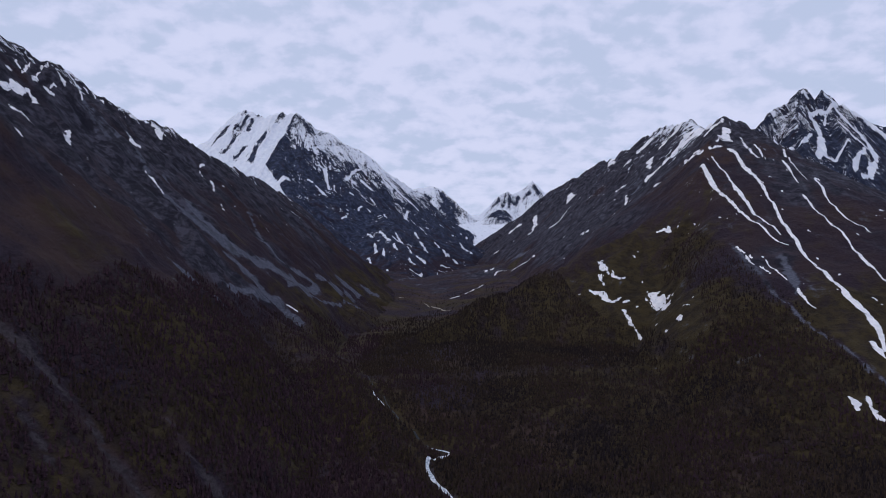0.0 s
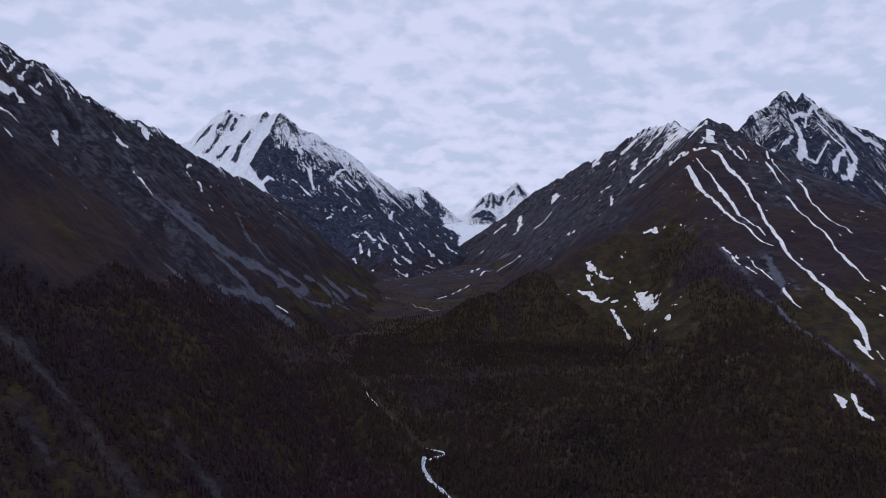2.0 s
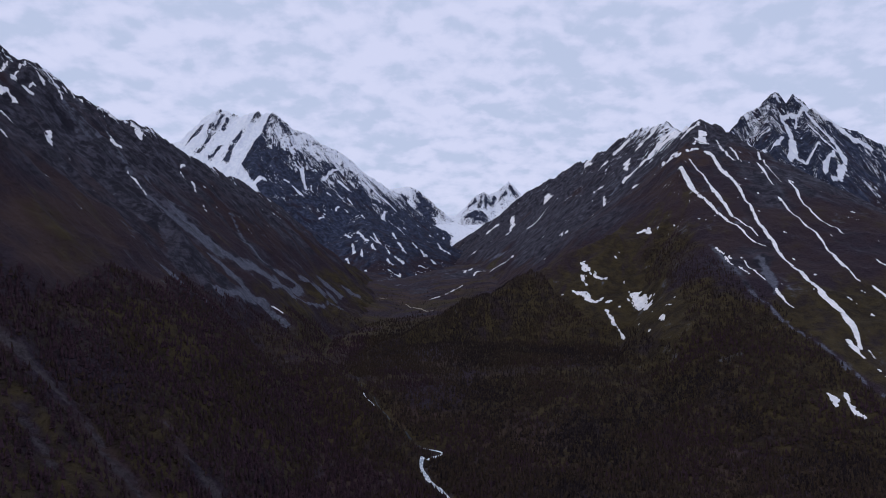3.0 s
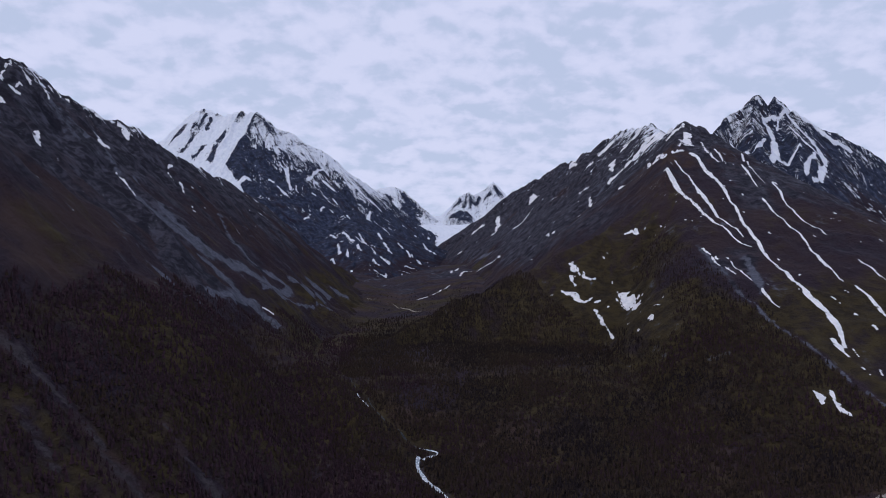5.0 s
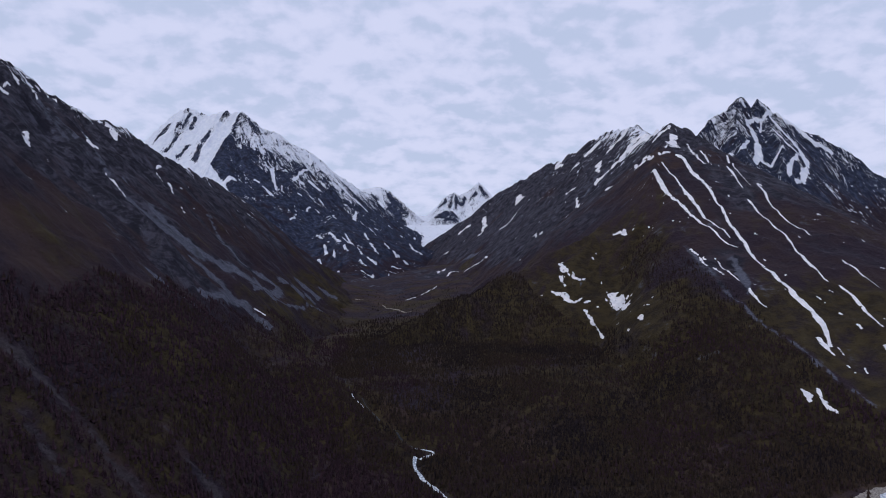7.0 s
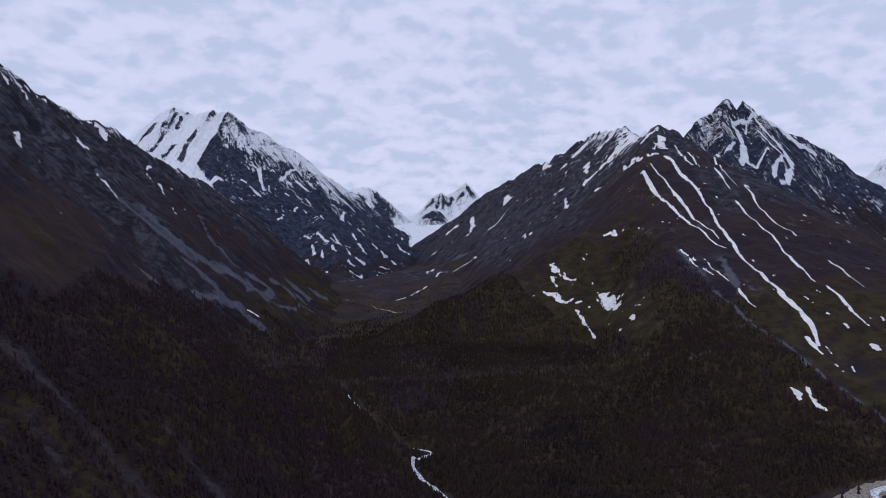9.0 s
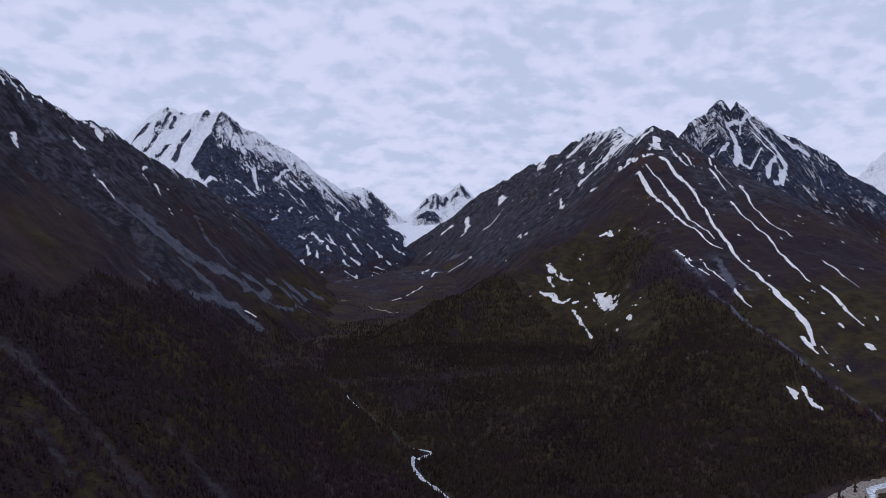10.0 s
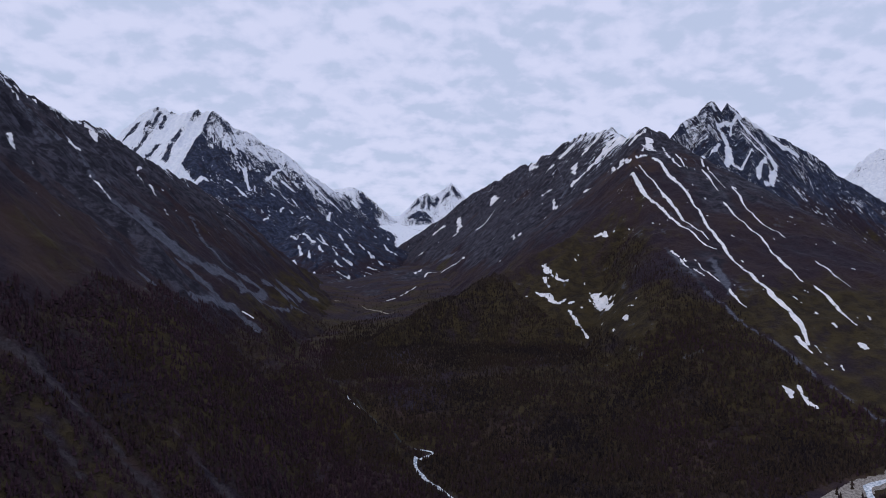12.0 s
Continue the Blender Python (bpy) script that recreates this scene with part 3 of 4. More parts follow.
def cover_of(name, x, y, z, dist, along, hollow):
    """How much snow, scree and growth lies at each place of a mountain, and how red the heath is (zero picks the
    haze-blue rock).
    """
    lump = fbm(x / 120, y / 120, 4, 71)
    none = 0 * z
    ridge = np.floor((along + 2000) / 8000)
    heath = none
    if name == "left":
        snow = 0.32 * np.exp(-(dist / 70) ** 2) * sstep(320, 380, z) + 0.18 * np.exp(-dist / 25) * sstep(260, 330, z) + 0.04 * sstep(240, 330, z)
        grass = sstep(330, 120, z + 60 * lump) * 0.38 + 0.1 * sstep(1300, 600, y)
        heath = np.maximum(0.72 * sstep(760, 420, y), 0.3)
        crag = np.exp(-(line_field(x, y, [(-420, 790), (-380, 760), (-274, 700), (-225, 690)])[0] / 42) ** 2)
        grass = grass - 0.55 * crag
    elif name == "right":
        crest = sstep(1150, 1400, y)
        snow = -0.04 + 0.05 * sstep(60, 220, z) + crest * (0.58 * np.exp(-dist / 60) * sstep(2500, 1800, y) + 0.01)
        meadow = np.exp(-((x - 265) / 75) ** 2 - ((y - 880) / 95) ** 2)
        brow = np.exp(-((x - 430) / 60) ** 2 - ((y - 1080) / 110) ** 2)
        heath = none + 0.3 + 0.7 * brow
        bank = np.exp(-(line_field(x, y, [(70, 1640), (160, 1960), (270, 2120)])[0] / 38) ** 2)
        grass = 0.5 * bank + 0.42 * sstep(420, 150, z) + 0.36 * meadow + 0.25 * brow + 0.12 * sstep(160, 60, z) - 0.35 * sstep(1000, 1500, y)
    elif name == "back":
        snow = 0.22 + 0.12 * sstep(380, 520, z) + 0.10 * sstep(940, 1010, x) * sstep(300, 400, z)
        snow = np.maximum(snow, 1.02 * line_amount(x, y, slimmed(COULOIRS["back"], 0.8), 41, 0.12, 15.0))
        grass = sstep(330, 180, z) * 0.55
    elif name == "snowy":
        side = line_field(x, y, [(-747, 3300), (-772, 3120), (-798, 2950), (-690, 2800)])[2]
        west = (side > 0) & (x < -560)
        rocks = line_amount(x, y, slimmed(ROCK_RIBS[:9], 1.25), 43, 0.3, 30.0)
        face = line_amount(x, y, ROCK_RIBS[9:], 44, 0.3, 60.0)
        upper = np.exp(-(dist / 190) ** 2) * (ridge == 0) * sstep(330, 520, z)
        snow = np.where(west, 0.98 - 0.64 * rocks, 0.02 + 0.16 * sstep(240, 420, z) + 0.42 * upper + 0.18 * sstep(430, 640, z) - 0.24 * face)
        fills = np.maximum(line_amount(x, y, COULOIRS["snowy"], 45, 0.2, 30.0), line_amount(x, y, slimmed(SNOW_STREAKS, 0.7), 46, 0.05, 18.0))
        snow = np.maximum(snow, 1.05 * fills)
        grass = sstep(260, 90, z + 60 * lump) * 0.3
    elif name == "far":
        snow, grass = 0.74 + 0.1 * lump - 0.62 * line_amount(x, y, FAR_ROCKS, 47, 0.45, 30.0), none
    else:
        snow, grass = none + 0.88, none
    snow = snow + {"snowy": 0.34, "far": 0.25, "back": 0.18}.get(name, 0.13) * np.clip(hollow, -1, 1) * (snow < 0.75)
    snow = snow - 0.6 * sstep(200, 130, z) * (name in ("left", "right"))
    snow = np.where(snow > 0.93, 1.1, snow)
    scree = 0.10 + 0.22 * sstep(0.0, 0.6, lump) * (1 - grass)
    if name in SCREE:
        cut = line_amount(x, y, SCREE[name], 33)
        scree, snow, grass = np.maximum(scree, (0.86 if name == "left" else 0.72) * cut), snow * (1 - cut), grass * (1 - 0.8 * cut)
    return np.stack([snow, scree, np.clip(grass + 0.22 * lump + 0.3 * sstep(150, 110, z) * (name in ("left", "right")), 0, 1), heath], -1)


def build_mountain(name, x0, x1, y0, y1, step, title, label):
    xs, ys = np.arange(x0, x1 + 1, step, dtype=float), np.arange(y0, y1 + 1, step, dtype=float)
    x, y = [a.ravel() for a in np.meshgrid(xs, ys)]
    z, dist, along, hollow = mountain_height(name, x, y)
    rest = valley_floor(x, y)
    out = z > rest - 2
    rest[out] = ground_height(x[out], y[out], name)
    keep = z > rest - 2
    faces = grid_faces(len(xs), len(ys), keep)
    cov = cover_of(name, x, y, z, dist, along, hollow)
    flow = np.stack([along / {"snowy": 10, "back": 13, "far": 11, "right": 13}.get(name, 20), dist / {"left": 90, "right": 55, "back": 34, "snowy": 46, "far": 40}.get(name, 70), z * 0], -1)
    verts, faces, (cov, flow) = compact(np.stack([x, y, z], -1), faces, cov, flow)
    me = mesh_from(title, verts, faces, TERRAIN)
    a = me.attributes.new("cover", "FLOAT_COLOR", "POINT")
    a.data.foreach_set("color", cov.astype(np.float32).ravel())
    a = me.attributes.new("flow", "FLOAT_VECTOR", "POINT")
    a.data.foreach_set("vector", flow.astype(np.float32).ravel())
    return tagged(new(title, me), label, "mountain", kind="structure")


def build_ground():
    def axis(lo, fine_lo, fine_hi, hi, step):
        return np.concatenate([np.linspace(lo, fine_lo, 40)[:-1], np.arange(fine_lo, fine_hi, step), np.linspace(fine_hi, hi, 40)])
    xs, ys = axis(-4900, -420, 480, 4900, 6.0), axis(-4900, 150, 2300, 4900, 6.0)
    x, y = [a.ravel() for a in np.meshgrid(xs, ys)]
    z = valley_floor(x, y)
    faces = grid_faces(len(xs), len(ys))
    me = mesh_from("ground", np.stack([x, y, z], -1), faces, TERRAIN)
    d, s, _ = line_field(x, y, RIVER)
    talus = sstep(1500, 2000, y) * (0.22 + 0.35 * fbm(x / 60, y / 130, 4, 27))
    gravel = sstep(540, 500, y) * sstep(7, 3, d + 4 * fbm(x / 30, y / 30, 3, 9)) * 0.7
    snow = sstep(3300, 3700, y) * 1.45 - 0.6
    grass = np.clip(0.68 + 0.25 * fbm(x / 80, y / 80, 3, 19) - sstep(1350, 1700, y) * (0.30 - 0.5 * fbm(x / 90, y / 200, 4, 23)), 0, 1) * sstep(3300, 2500, y)
    a = me.attributes.new("cover", "FLOAT_COLOR", "POINT")
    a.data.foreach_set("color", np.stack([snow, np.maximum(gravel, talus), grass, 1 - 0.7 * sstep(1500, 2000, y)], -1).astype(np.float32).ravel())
    a = me.attributes.new("flow", "FLOAT_VECTOR", "POINT")
    a.data.foreach_set("vector", np.stack([x / 40, y / 60, z * 0], -1).astype(np.float32).ravel())
    return tagged(new("ground", me), "valley floor of dark grass and heath between mountains", "ground", kind="structure")


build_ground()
build_mountain("left", -1000, 100, -300, 2160, 4, "mountain", "steep dark mountainside with scree gullies and snow along the crest")
build_mountain("right", -80, 1100, 300, 3440, 4, "mountain", "brown and green mountain with long snow-filled gullies")
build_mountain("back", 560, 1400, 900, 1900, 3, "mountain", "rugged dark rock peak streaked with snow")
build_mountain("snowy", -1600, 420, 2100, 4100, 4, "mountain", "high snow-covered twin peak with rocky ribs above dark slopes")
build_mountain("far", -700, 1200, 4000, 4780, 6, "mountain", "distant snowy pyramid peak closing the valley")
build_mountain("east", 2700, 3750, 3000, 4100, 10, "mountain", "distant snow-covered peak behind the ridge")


def surface_height(x, y, step=4.0):
    """Height of the built surface, between the corners of its grid."""
    ix, iy = np.floor(x / step).astype(np.int64), np.floor(y / step).astype(np.int64)
    u, v = x / step - ix, y / step - iy
    codes = [(ix + i + 5000) * 20000 + iy + k + 5000 for k in (0, 1) for i in (0, 1)]
    nodes, where = np.unique(np.stack(codes), return_inverse=True)
    z = ground_height((nodes // 20000 - 5000) * step, (nodes % 20000 - 5000) * step)
    a, b, c, d = z[where.reshape(4, -1)]
    return np.maximum((a * (1 - u) + b * u) * (1 - v) + (c * (1 - u) + d * u) * v, np.where(u + v > 1, b * (1 - v) + c * (1 - u) + d * (u + v - 1), a * (1 - u - v) + b * u + c * v))


# ---------------------------------------------------------------- river
def spline(pts, step):
    """A smooth line through the given places."""
    p = [np.array(q, float) for q in pts]
    p = [2 * p[0] - p[1], *p, 2 * p[-1] - p[-2]]
    out = []
    for a, b, c, d in zip(p, p[1:], p[2:], p[3:]):
        n = max(2, int(np.linalg.norm(c[:2] - b[:2]) / step))
        for t in np.arange(n) / n:
            out.append(0.5 * (2 * b + (c - a) * t + (2 * a - 5 * b + 4 * c - d) * t * t + (3 * b - a - 3 * c + d) * t ** 3))
    out.append(p[-2])
    return np.array(out)


def ribbon(title, pts, width, mat, lift, seed, cross=5, ragged=0.3, step=3.0):
    """A strip that lies on the ground along a line, with an uneven edge."""
    c = spline([q[:2] for q in pts], step)
    w = np.interp(np.linspace(0, 1, len(c)), np.linspace(0, 1, len(width)), width)
    t = np.gradient(c, axis=0)
    t /= np.linalg.norm(t, axis=1)[:, None] + 1e-9
    side = np.stack([t[:, 1], -t[:, 0]], -1)
    s = np.cumsum(np.r_[0, np.linalg.norm(np.diff(c, axis=0), axis=1)])
    le = w * (0.5 + ragged * fbm(s / 9, s * 0 + seed, 3, seed))
    ri = w * (0.5 + ragged * fbm(s / 9, s * 0 + seed + 40, 3, seed + 5))
    u = np.linspace(0, 1, cross)[None, :, None]
    p = (c - side * le[:, None])[:, None] * (1 - u) + (c + side * ri[:, None])[:, None] * u
    p = p.reshape(-1, 2)
    z = surface_height(p[:, 0], p[:, 1]) + lift
    return mesh_from(title, np.c_[p, z], grid_faces(cross, len(c)), mat)


DARK_WATER = plain_noise_material("dark_water", (0.010, 0.013, 0.015), (0.030, 0.036, 0.040), 0.4, 0.55)
stream = tagged(new("river", ribbon("river", RIVER[:9], [4.5, 4, 3.6, 3.4, 3.4, 3.4, 2, 1, 0.9], DARK_WATER, 0.1, 3)),
                "narrow mountain stream winding through the wooded valley", "river", kind="structure")
for run, widths in (([(30, 345), (14, 385), (4, 411), (-4, 432), (-11, 459), (-4, 474), (5, 485), (-9, 493)], [3.6, 2.6, 2.9, 2.0, 3.7, 2.0, 2.7, 0.9]),
                    ([(-50, 560), (-57, 570), (-62, 576)], [1.0, 2.2, 0.8]), ([(-84, 664), (-90, 676), (-95, 690)], [1.5, 3.0, 1.0])):
    foam = ribbon("white_water", run, widths, WHITE_WATER, 0.8, int(run[0][1]), 5, 0.45, 1.5)
    ob = new("white_water", foam)
    ob.parent = stream
BAR = [(206, 335), (228, 342), (252, 351), (272, 359), (300, 371), (345, 391), (400, 413)]
bar_mesh = ribbon("gravel_bar", BAR, [4, 10, 16, 20, 22, 24, 26], GRAVEL, 0.35, 21, 15, 0.25, 2.0)
tagged(new("gravel_bar", bar_mesh), "pale gravel bank beside the river at the foot of the slope", "gravel bank", kind="structure")
for line, widths in (
    ([(-39, 1401), (-18, 1310), (0, 1176), (14, 1146)], [2.4, 3.4, 4.1, 3.0]),
    ([(-99, 1477), (-89, 1464), (-81, 1455)], [2.5, 3.8, 2.5]),
):
    bank = ribbon("gravel_bar", line, widths, PALE_GRAVEL, 0.8, 31, 5, 0.35, 3.0)
    tagged(new("gravel_bar", bank), "small pale gravel bank in the open valley", "gravel bank", kind="structure")
side_river = ribbon("river", [(252, 323), (258, 345), (266, 355), (280, 362), (302, 370), (345, 389), (400, 406)], [5, 4.5, 4, 4, 5, 6, 6], WHITE_WATER, 0.6, 25, 5, 0.3, 2.0)
tagged(new("river", side_river), "pale stream running through a gravel bank", "river", kind="structure")


# ---------------------------------------------------------------- old snow in gullies and hollows
SNOW_SPOTS = []


def pieces_of(count, faces):
    """Faces that hang together, sorted into pieces, the largest first."""
    mark = np.arange(count)
    while True:
        low = mark[faces].min(axis=1)
        fresh = mark.copy()
        np.minimum.at(fresh, faces.ravel(), np.repeat(low, faces.shape[1]))
        fresh = fresh[fresh]
        if (fresh == mark).all():
            break
        mark = fresh
    of = mark[faces[:, 0]]
    return sorted((faces[of == k] for k in np.unique(of)), key=len, reverse=True)


def snow_thing(title, pts, widths, label, category):
    """Snow that lies along a line in plan, with a ragged edge, in small cells draped on the ground."""
    SNOW_SPOTS.append((pts, widths))
    cell = 3.0 if pts[0][1] > 2200 else 1.3 if pts[0][1] > 1150 else 0.7
    pad, line = max(widths) + 2 * cell, spline(pts, 20.0)
    xs = np.arange(line[:, 0].min() - pad, line[:, 0].max() + pad, cell)
    ys = np.arange(line[:, 1].min() - pad, line[:, 1].max() + pad, cell)
    x, y = [a.ravel() for a in np.meshgrid(xs, ys)]
    d, s, side = line_field(x, y, [tuple(p) for p in line])
    length = np.linalg.norm(np.diff(line, axis=0), axis=1).sum()
    w = np.interp(s / length, np.linspace(0, 1, len(widths)), widths)
    seed = 100 + len(SNOW_SPOTS)
    edge = fbm(s / 6, side * d / 3, 4, seed, 0.65) if title == "snow_gully" else fbm(x / (0.45 * pad + 1), y / (0.8 * pad + 2), 5, seed, 0.62)
    if title == "snow_gully":
        keep = d < 0.37 * w * (1 + 0.55 * edge + 0.55 * fbm(s / 38, s * 0, 3, seed + 3)) - 0.2 - 0.35 * cell
    else:
        keep = d < 0.42 * w * (1 + 1.7 * edge) - 0.25 - 0.35 * cell
    # stones and melted holes
    keep &= fbm(x / (2.5 * cell), y / (5.0 * cell), 3, seed + 9, 0.6) > -0.42
    faces = grid_faces(len(xs), len(ys), keep)
    p, faces, _ = compact(np.stack([x, y], -1), faces)
    z = surface_height(p[:, 0], p[:, 1]) + (2.0 if cell > 2 else 0.5)
    verts, made = np.c_[p, z], None
    for piece in pieces_of(len(verts), faces):
        if len(piece) < 3 and made is not None:
            continue
        v, f, _ = compact(verts, piece)
        made = tagged(new(title, mesh_from(title, v, f, SNOW)), label, category, "snow on the slopes")
    return made


def snow_gully(pts, widths):
    return snow_thing("snow_gully", pts, [0.85 * w for w in widths], "long white ribbon of old snow filling a gully", "snow gully")


def snow_patch(pts, widths):
    return snow_thing("snow_patch", pts, widths, "ragged white patch of old snow on dark ground", "snow patch")


snow_gully([(394, 1003), (395, 975), (388, 920), (386, 880), (383, 824), (384, 768), (391, 744)], [8.9, 11.6, 8.2, 7.0, 5.7, 4.6, 2.2])
snow_gully([(433, 1055), (432, 1031), (424, 979), (411, 920), (402, 864), (394, 808), (397, 772)], [5.2, 4.1, 5.8, 9.1, 7.7, 5.6, 2.3])
snow_gully([(479, 1099), (468, 1027), (454, 947), (442, 896), (429, 844), (410, 784), (407, 756), (393, 712), (390, 668), (383, 624), (387, 600), (378, 568), (369, 548)], [7.6, 9.2, 11.3, 8.9, 7.5, 7.0, 6.0, 6.3, 6.0, 6.8, 8.9, 8.4, 4.3])
snow_gully([(526, 1159), (504, 1075), (503, 1023)], [3.4, 6.4, 2.0])
snow_gully([(527, 1111), (520, 1075), (503, 1023)], [3.3, 5.3, 2.0])
snow_gully([(530, 1023), (505, 943), (499, 916)], [4.1, 5.6, 1.8])
snow_gully([(569, 1095), (530, 991), (518, 935)], [4.3, 4.9, 1.9])
snow_gully([(530, 935), (523, 904), (503, 852), (498, 808), (504, 784), (495, 756)], [3.7, 4.5, 4.2, 3.2, 2.3, 1.5])
snow_gully([(483, 880), (480, 860), (470, 820), (465, 784), (466, 764), (448, 704), (442, 676), (440, 652)], [3.5, 4.3, 3.2, 3.9, 3.8, 4.2, 4.7, 5.2])
snow_gully([(448, 644), (446, 616), (431, 574), (428, 558)], [5.0, 5.5, 3.9, 1.3])
snow_gully([(484, 692), (486, 667), (482, 631)], [2.3, 4.5, 2.1])
snow_patch([(298, 912), (308, 912), (310, 896)], [5.2, 8.6, 4.2])
snow_patch([(211, 884), (217, 856), (226, 844), (237, 848)], [8.4, 9.7, 6.4, 2.4])
snow_patch([(205, 864), (205, 852), (206, 840)], [6.5, 6.5, 4.8])
snow_patch([(188, 840), (199, 824), (209, 808), (220, 812)], [3.2, 10.9, 8.4, 2.3])
snow_patch([(221, 804), (224, 804), (228, 804)], [3.8, 6.1, 3.8])
snow_patch([(218, 792), (218, 764), (222, 756), (222, 737)], [3.8, 5.8, 2.9, 2.8])
snow_patch([(259, 806), (260, 788), (256, 750)], [12, 17, 10])
snow_patch([(243, 680), (243, 676), (242, 668)], [3.9, 5.1, 3.2])
snow_patch([(338, 756), (338, 732), (336, 704)], [2.1, 2.8, 1.3])
snow_patch([(340, 708), (340, 696), (341, 684)], [3.4, 4.0, 1.9])
snow_gully([(352, 716), (350, 688), (348, 664)], [2.1, 3.4, 2.0])
snow_gully([(348, 644), (344, 620), (348, 612)], [3.2, 4.3, 1.8])
snow_patch([(306, 494), (307, 490), (304, 482)], [3.2, 6.3, 4.1])
snow_patch([(318, 492), (313, 477), (316, 469)], [2.6, 5.1, 4.5])
snow_patch([(412, 536), (412, 532), (412, 528)], [2.3, 3.5, 2.3])
snow_patch([(407, 621), (409, 617), (410, 613)], [2.0, 2.6, 1.3])
snow_patch([(409, 569), (409, 565), (409, 561)], [1.8, 2.4, 1.2])
snow_patch([(551, 1348), (586, 1492), (566, 1489), (555, 1531), (541, 1527), (519, 1522)], [17.4, 35.2, 41.3, 42.2, 29.3, 16.0])
snow_patch([(524, 1237), (515, 1250), (491, 1222)], [13.4, 16.3, 10.4])
snow_patch([(517, 1200), (508, 1182), (497, 1164)], [10, 19, 24])
snow_patch([(471, 1130), (493, 1149), (505, 1145)], [4.2, 5.4, 4.3])
snow_patch([(613, 1711), (600, 1714), (569, 1702)], [25.4, 29.0, 32.3])
snow_patch([(587, 1959), (599, 1942), (611, 1932)], [28.5, 28.5, 16.3])
snow_patch([(443, 1093), (460, 1110), (473, 1117)], [4.1, 4.1, 4.2])
snow_patch([(459, 1196), (423, 1086), (426, 1076)], [6.4, 5.8, 5.8])
snow_patch([(444, 1199), (414, 1096), (415, 1086)], [6.4, 5.8, 5.8])
snow_patch([(507, 1523), (492, 1538), (477, 1538)], [16.0, 13.0, 9.8])
snow_patch([(568, 1537), (578, 1527), (588, 1519)], [13.0, 13.0, 13.0])
snow_patch([(546, 1967), (552, 1965), (558, 1962)], [16.3, 20.5, 12.3])
snow_patch([(458, 1731), (462, 1706), (467, 1688)], [6.7, 8.8, 6.5])
snow_patch([(513, 1627), (504, 1599), (501, 1584)], [13.8, 13.4, 13.3])
snow_patch([(634, 2478), (563, 2163)], [20.5, 13.4])
snow_patch([(398, 1229), (397, 1209), (400, 1204)], [4.8, 8.0, 4.8])
snow_patch([(425, 1529), (425, 1523), (369, 1322)], [5.9, 9.9, 5.1])
snow_patch([(327, 2512), (342, 2501), (360, 2593)], [9.4, 12.6, 9.9])
snow_patch([(383, 2730), (369, 2630), (358, 2533)], [13.8, 13.2, 12.8])
snow_patch([(295, 2859), (313, 2842), (332, 2816)], [10.7, 14.2, 10.6])
snow_patch([(348, 2150), (370, 2136), (399, 2145)], [5.5, 8.1, 10.9])
snow_patch([(483, 2513), (484, 2485), (463, 2357)], [25.4, 30.4, 14.4])
snow_patch([(327, 1556), (329, 1536), (301, 1367)], [5.9, 9.9, 5.2])
snow_patch([(200, 1901), (229, 1883), (254, 1818)], [4.8, 7.1, 4.6])
snow_patch([(130, 1991), (153, 2143), (170, 2223)], [7.5, 13.3, 8.4])
snow_patch([(153, 1931), (172, 1981), (188, 1949)], [4.8, 9.9, 4.9])
snow_patch([(15, 1500), (23, 1508), (34, 1499)], [5.7, 9.4, 5.7])
snow_patch([(52, 1511), (74, 1602), (101, 1678)], [3.8, 5.9, 4.2])
snow_patch([(213, 2713), (218, 2721), (223, 2700)], [10.2, 10.3, 10.2])
snow_patch([(-449, 672), (-449, 691), (-458, 725), (-429, 690)], [9.7, 14.2, 11.8, 6.3])
snow_patch([(-425, 642), (-416, 641), (-401, 635)], [3.3, 5.3, 5.2])
snow_patch([(-340, 524), (-339, 524), (-337, 524)], [4.8, 5.9, 3.8])
snow_patch([(-393, 683), (-400, 699), (-407, 712)], [6.1, 5.5, 4.2])
snow_patch([(-478, 718), (-478, 722), (-480, 728)], [3.7, 3.7, 3.8])
snow_patch([(-477, 814), (-467, 803), (-458, 792)], [4.9, 7.2, 3.9])
snow_patch([(-471, 851), (-443, 804), (-440, 800)], [4.2, 4.7, 2.4])
snow_patch([(-459, 948), (-463, 973), (-462, 992)], [2.7, 6.5, 3.8])
snow_patch([(-442, 998), (-432, 995), (-422, 978)], [9.4, 14.9, 5.5])
snow_patch([(-423, 878), (-404, 849), (-396, 849)], [2.5, 4.9, 8.1])
snow_patch([(-358, 789), (-349, 786), (-333, 780)], [1.5, 2.6, 1.5])
snow_patch([(-376, 1013), (-376, 1021), (-374, 1025)], [3.3, 3.3, 3.3])
snow_patch([(-353, 998), (-347, 992), (-330, 943)], [3.6, 4.5, 2.6])
snow_patch([(-372, 1003), (-359, 978), (-359, 987)], [1.8, 3.6, 1.8])
snow_patch([(-313, 926), (-309, 919), (-301, 902)], [1.7, 3.3, 1.6])
snow_patch([(-213, 550), (-212, 551), (-211, 552)], [1.5, 1.5, 1.5])
snow_patch([(-499, 765), (-495, 763), (-490, 759)], [3.1, 3.1, 3.1])
snow_patch([(-474, 739), (-489, 769), (-499, 791)], [2.3, 3.9, 2.4])
snow_patch([(-484, 791), (-490, 808), (-513, 850)], [4.0, 5.7, 3.4])
snow_patch([(-464, 760), (-460, 761), (-453, 763)], [3.1, 3.8, 2.3])
snow_patch([(-459, 765), (-458, 768), (-457, 771)], [3.1, 3.1, 3.1])
snow_patch([(-466, 744), (-474, 764), (-474, 771)], [3.0, 4.6, 2.3])
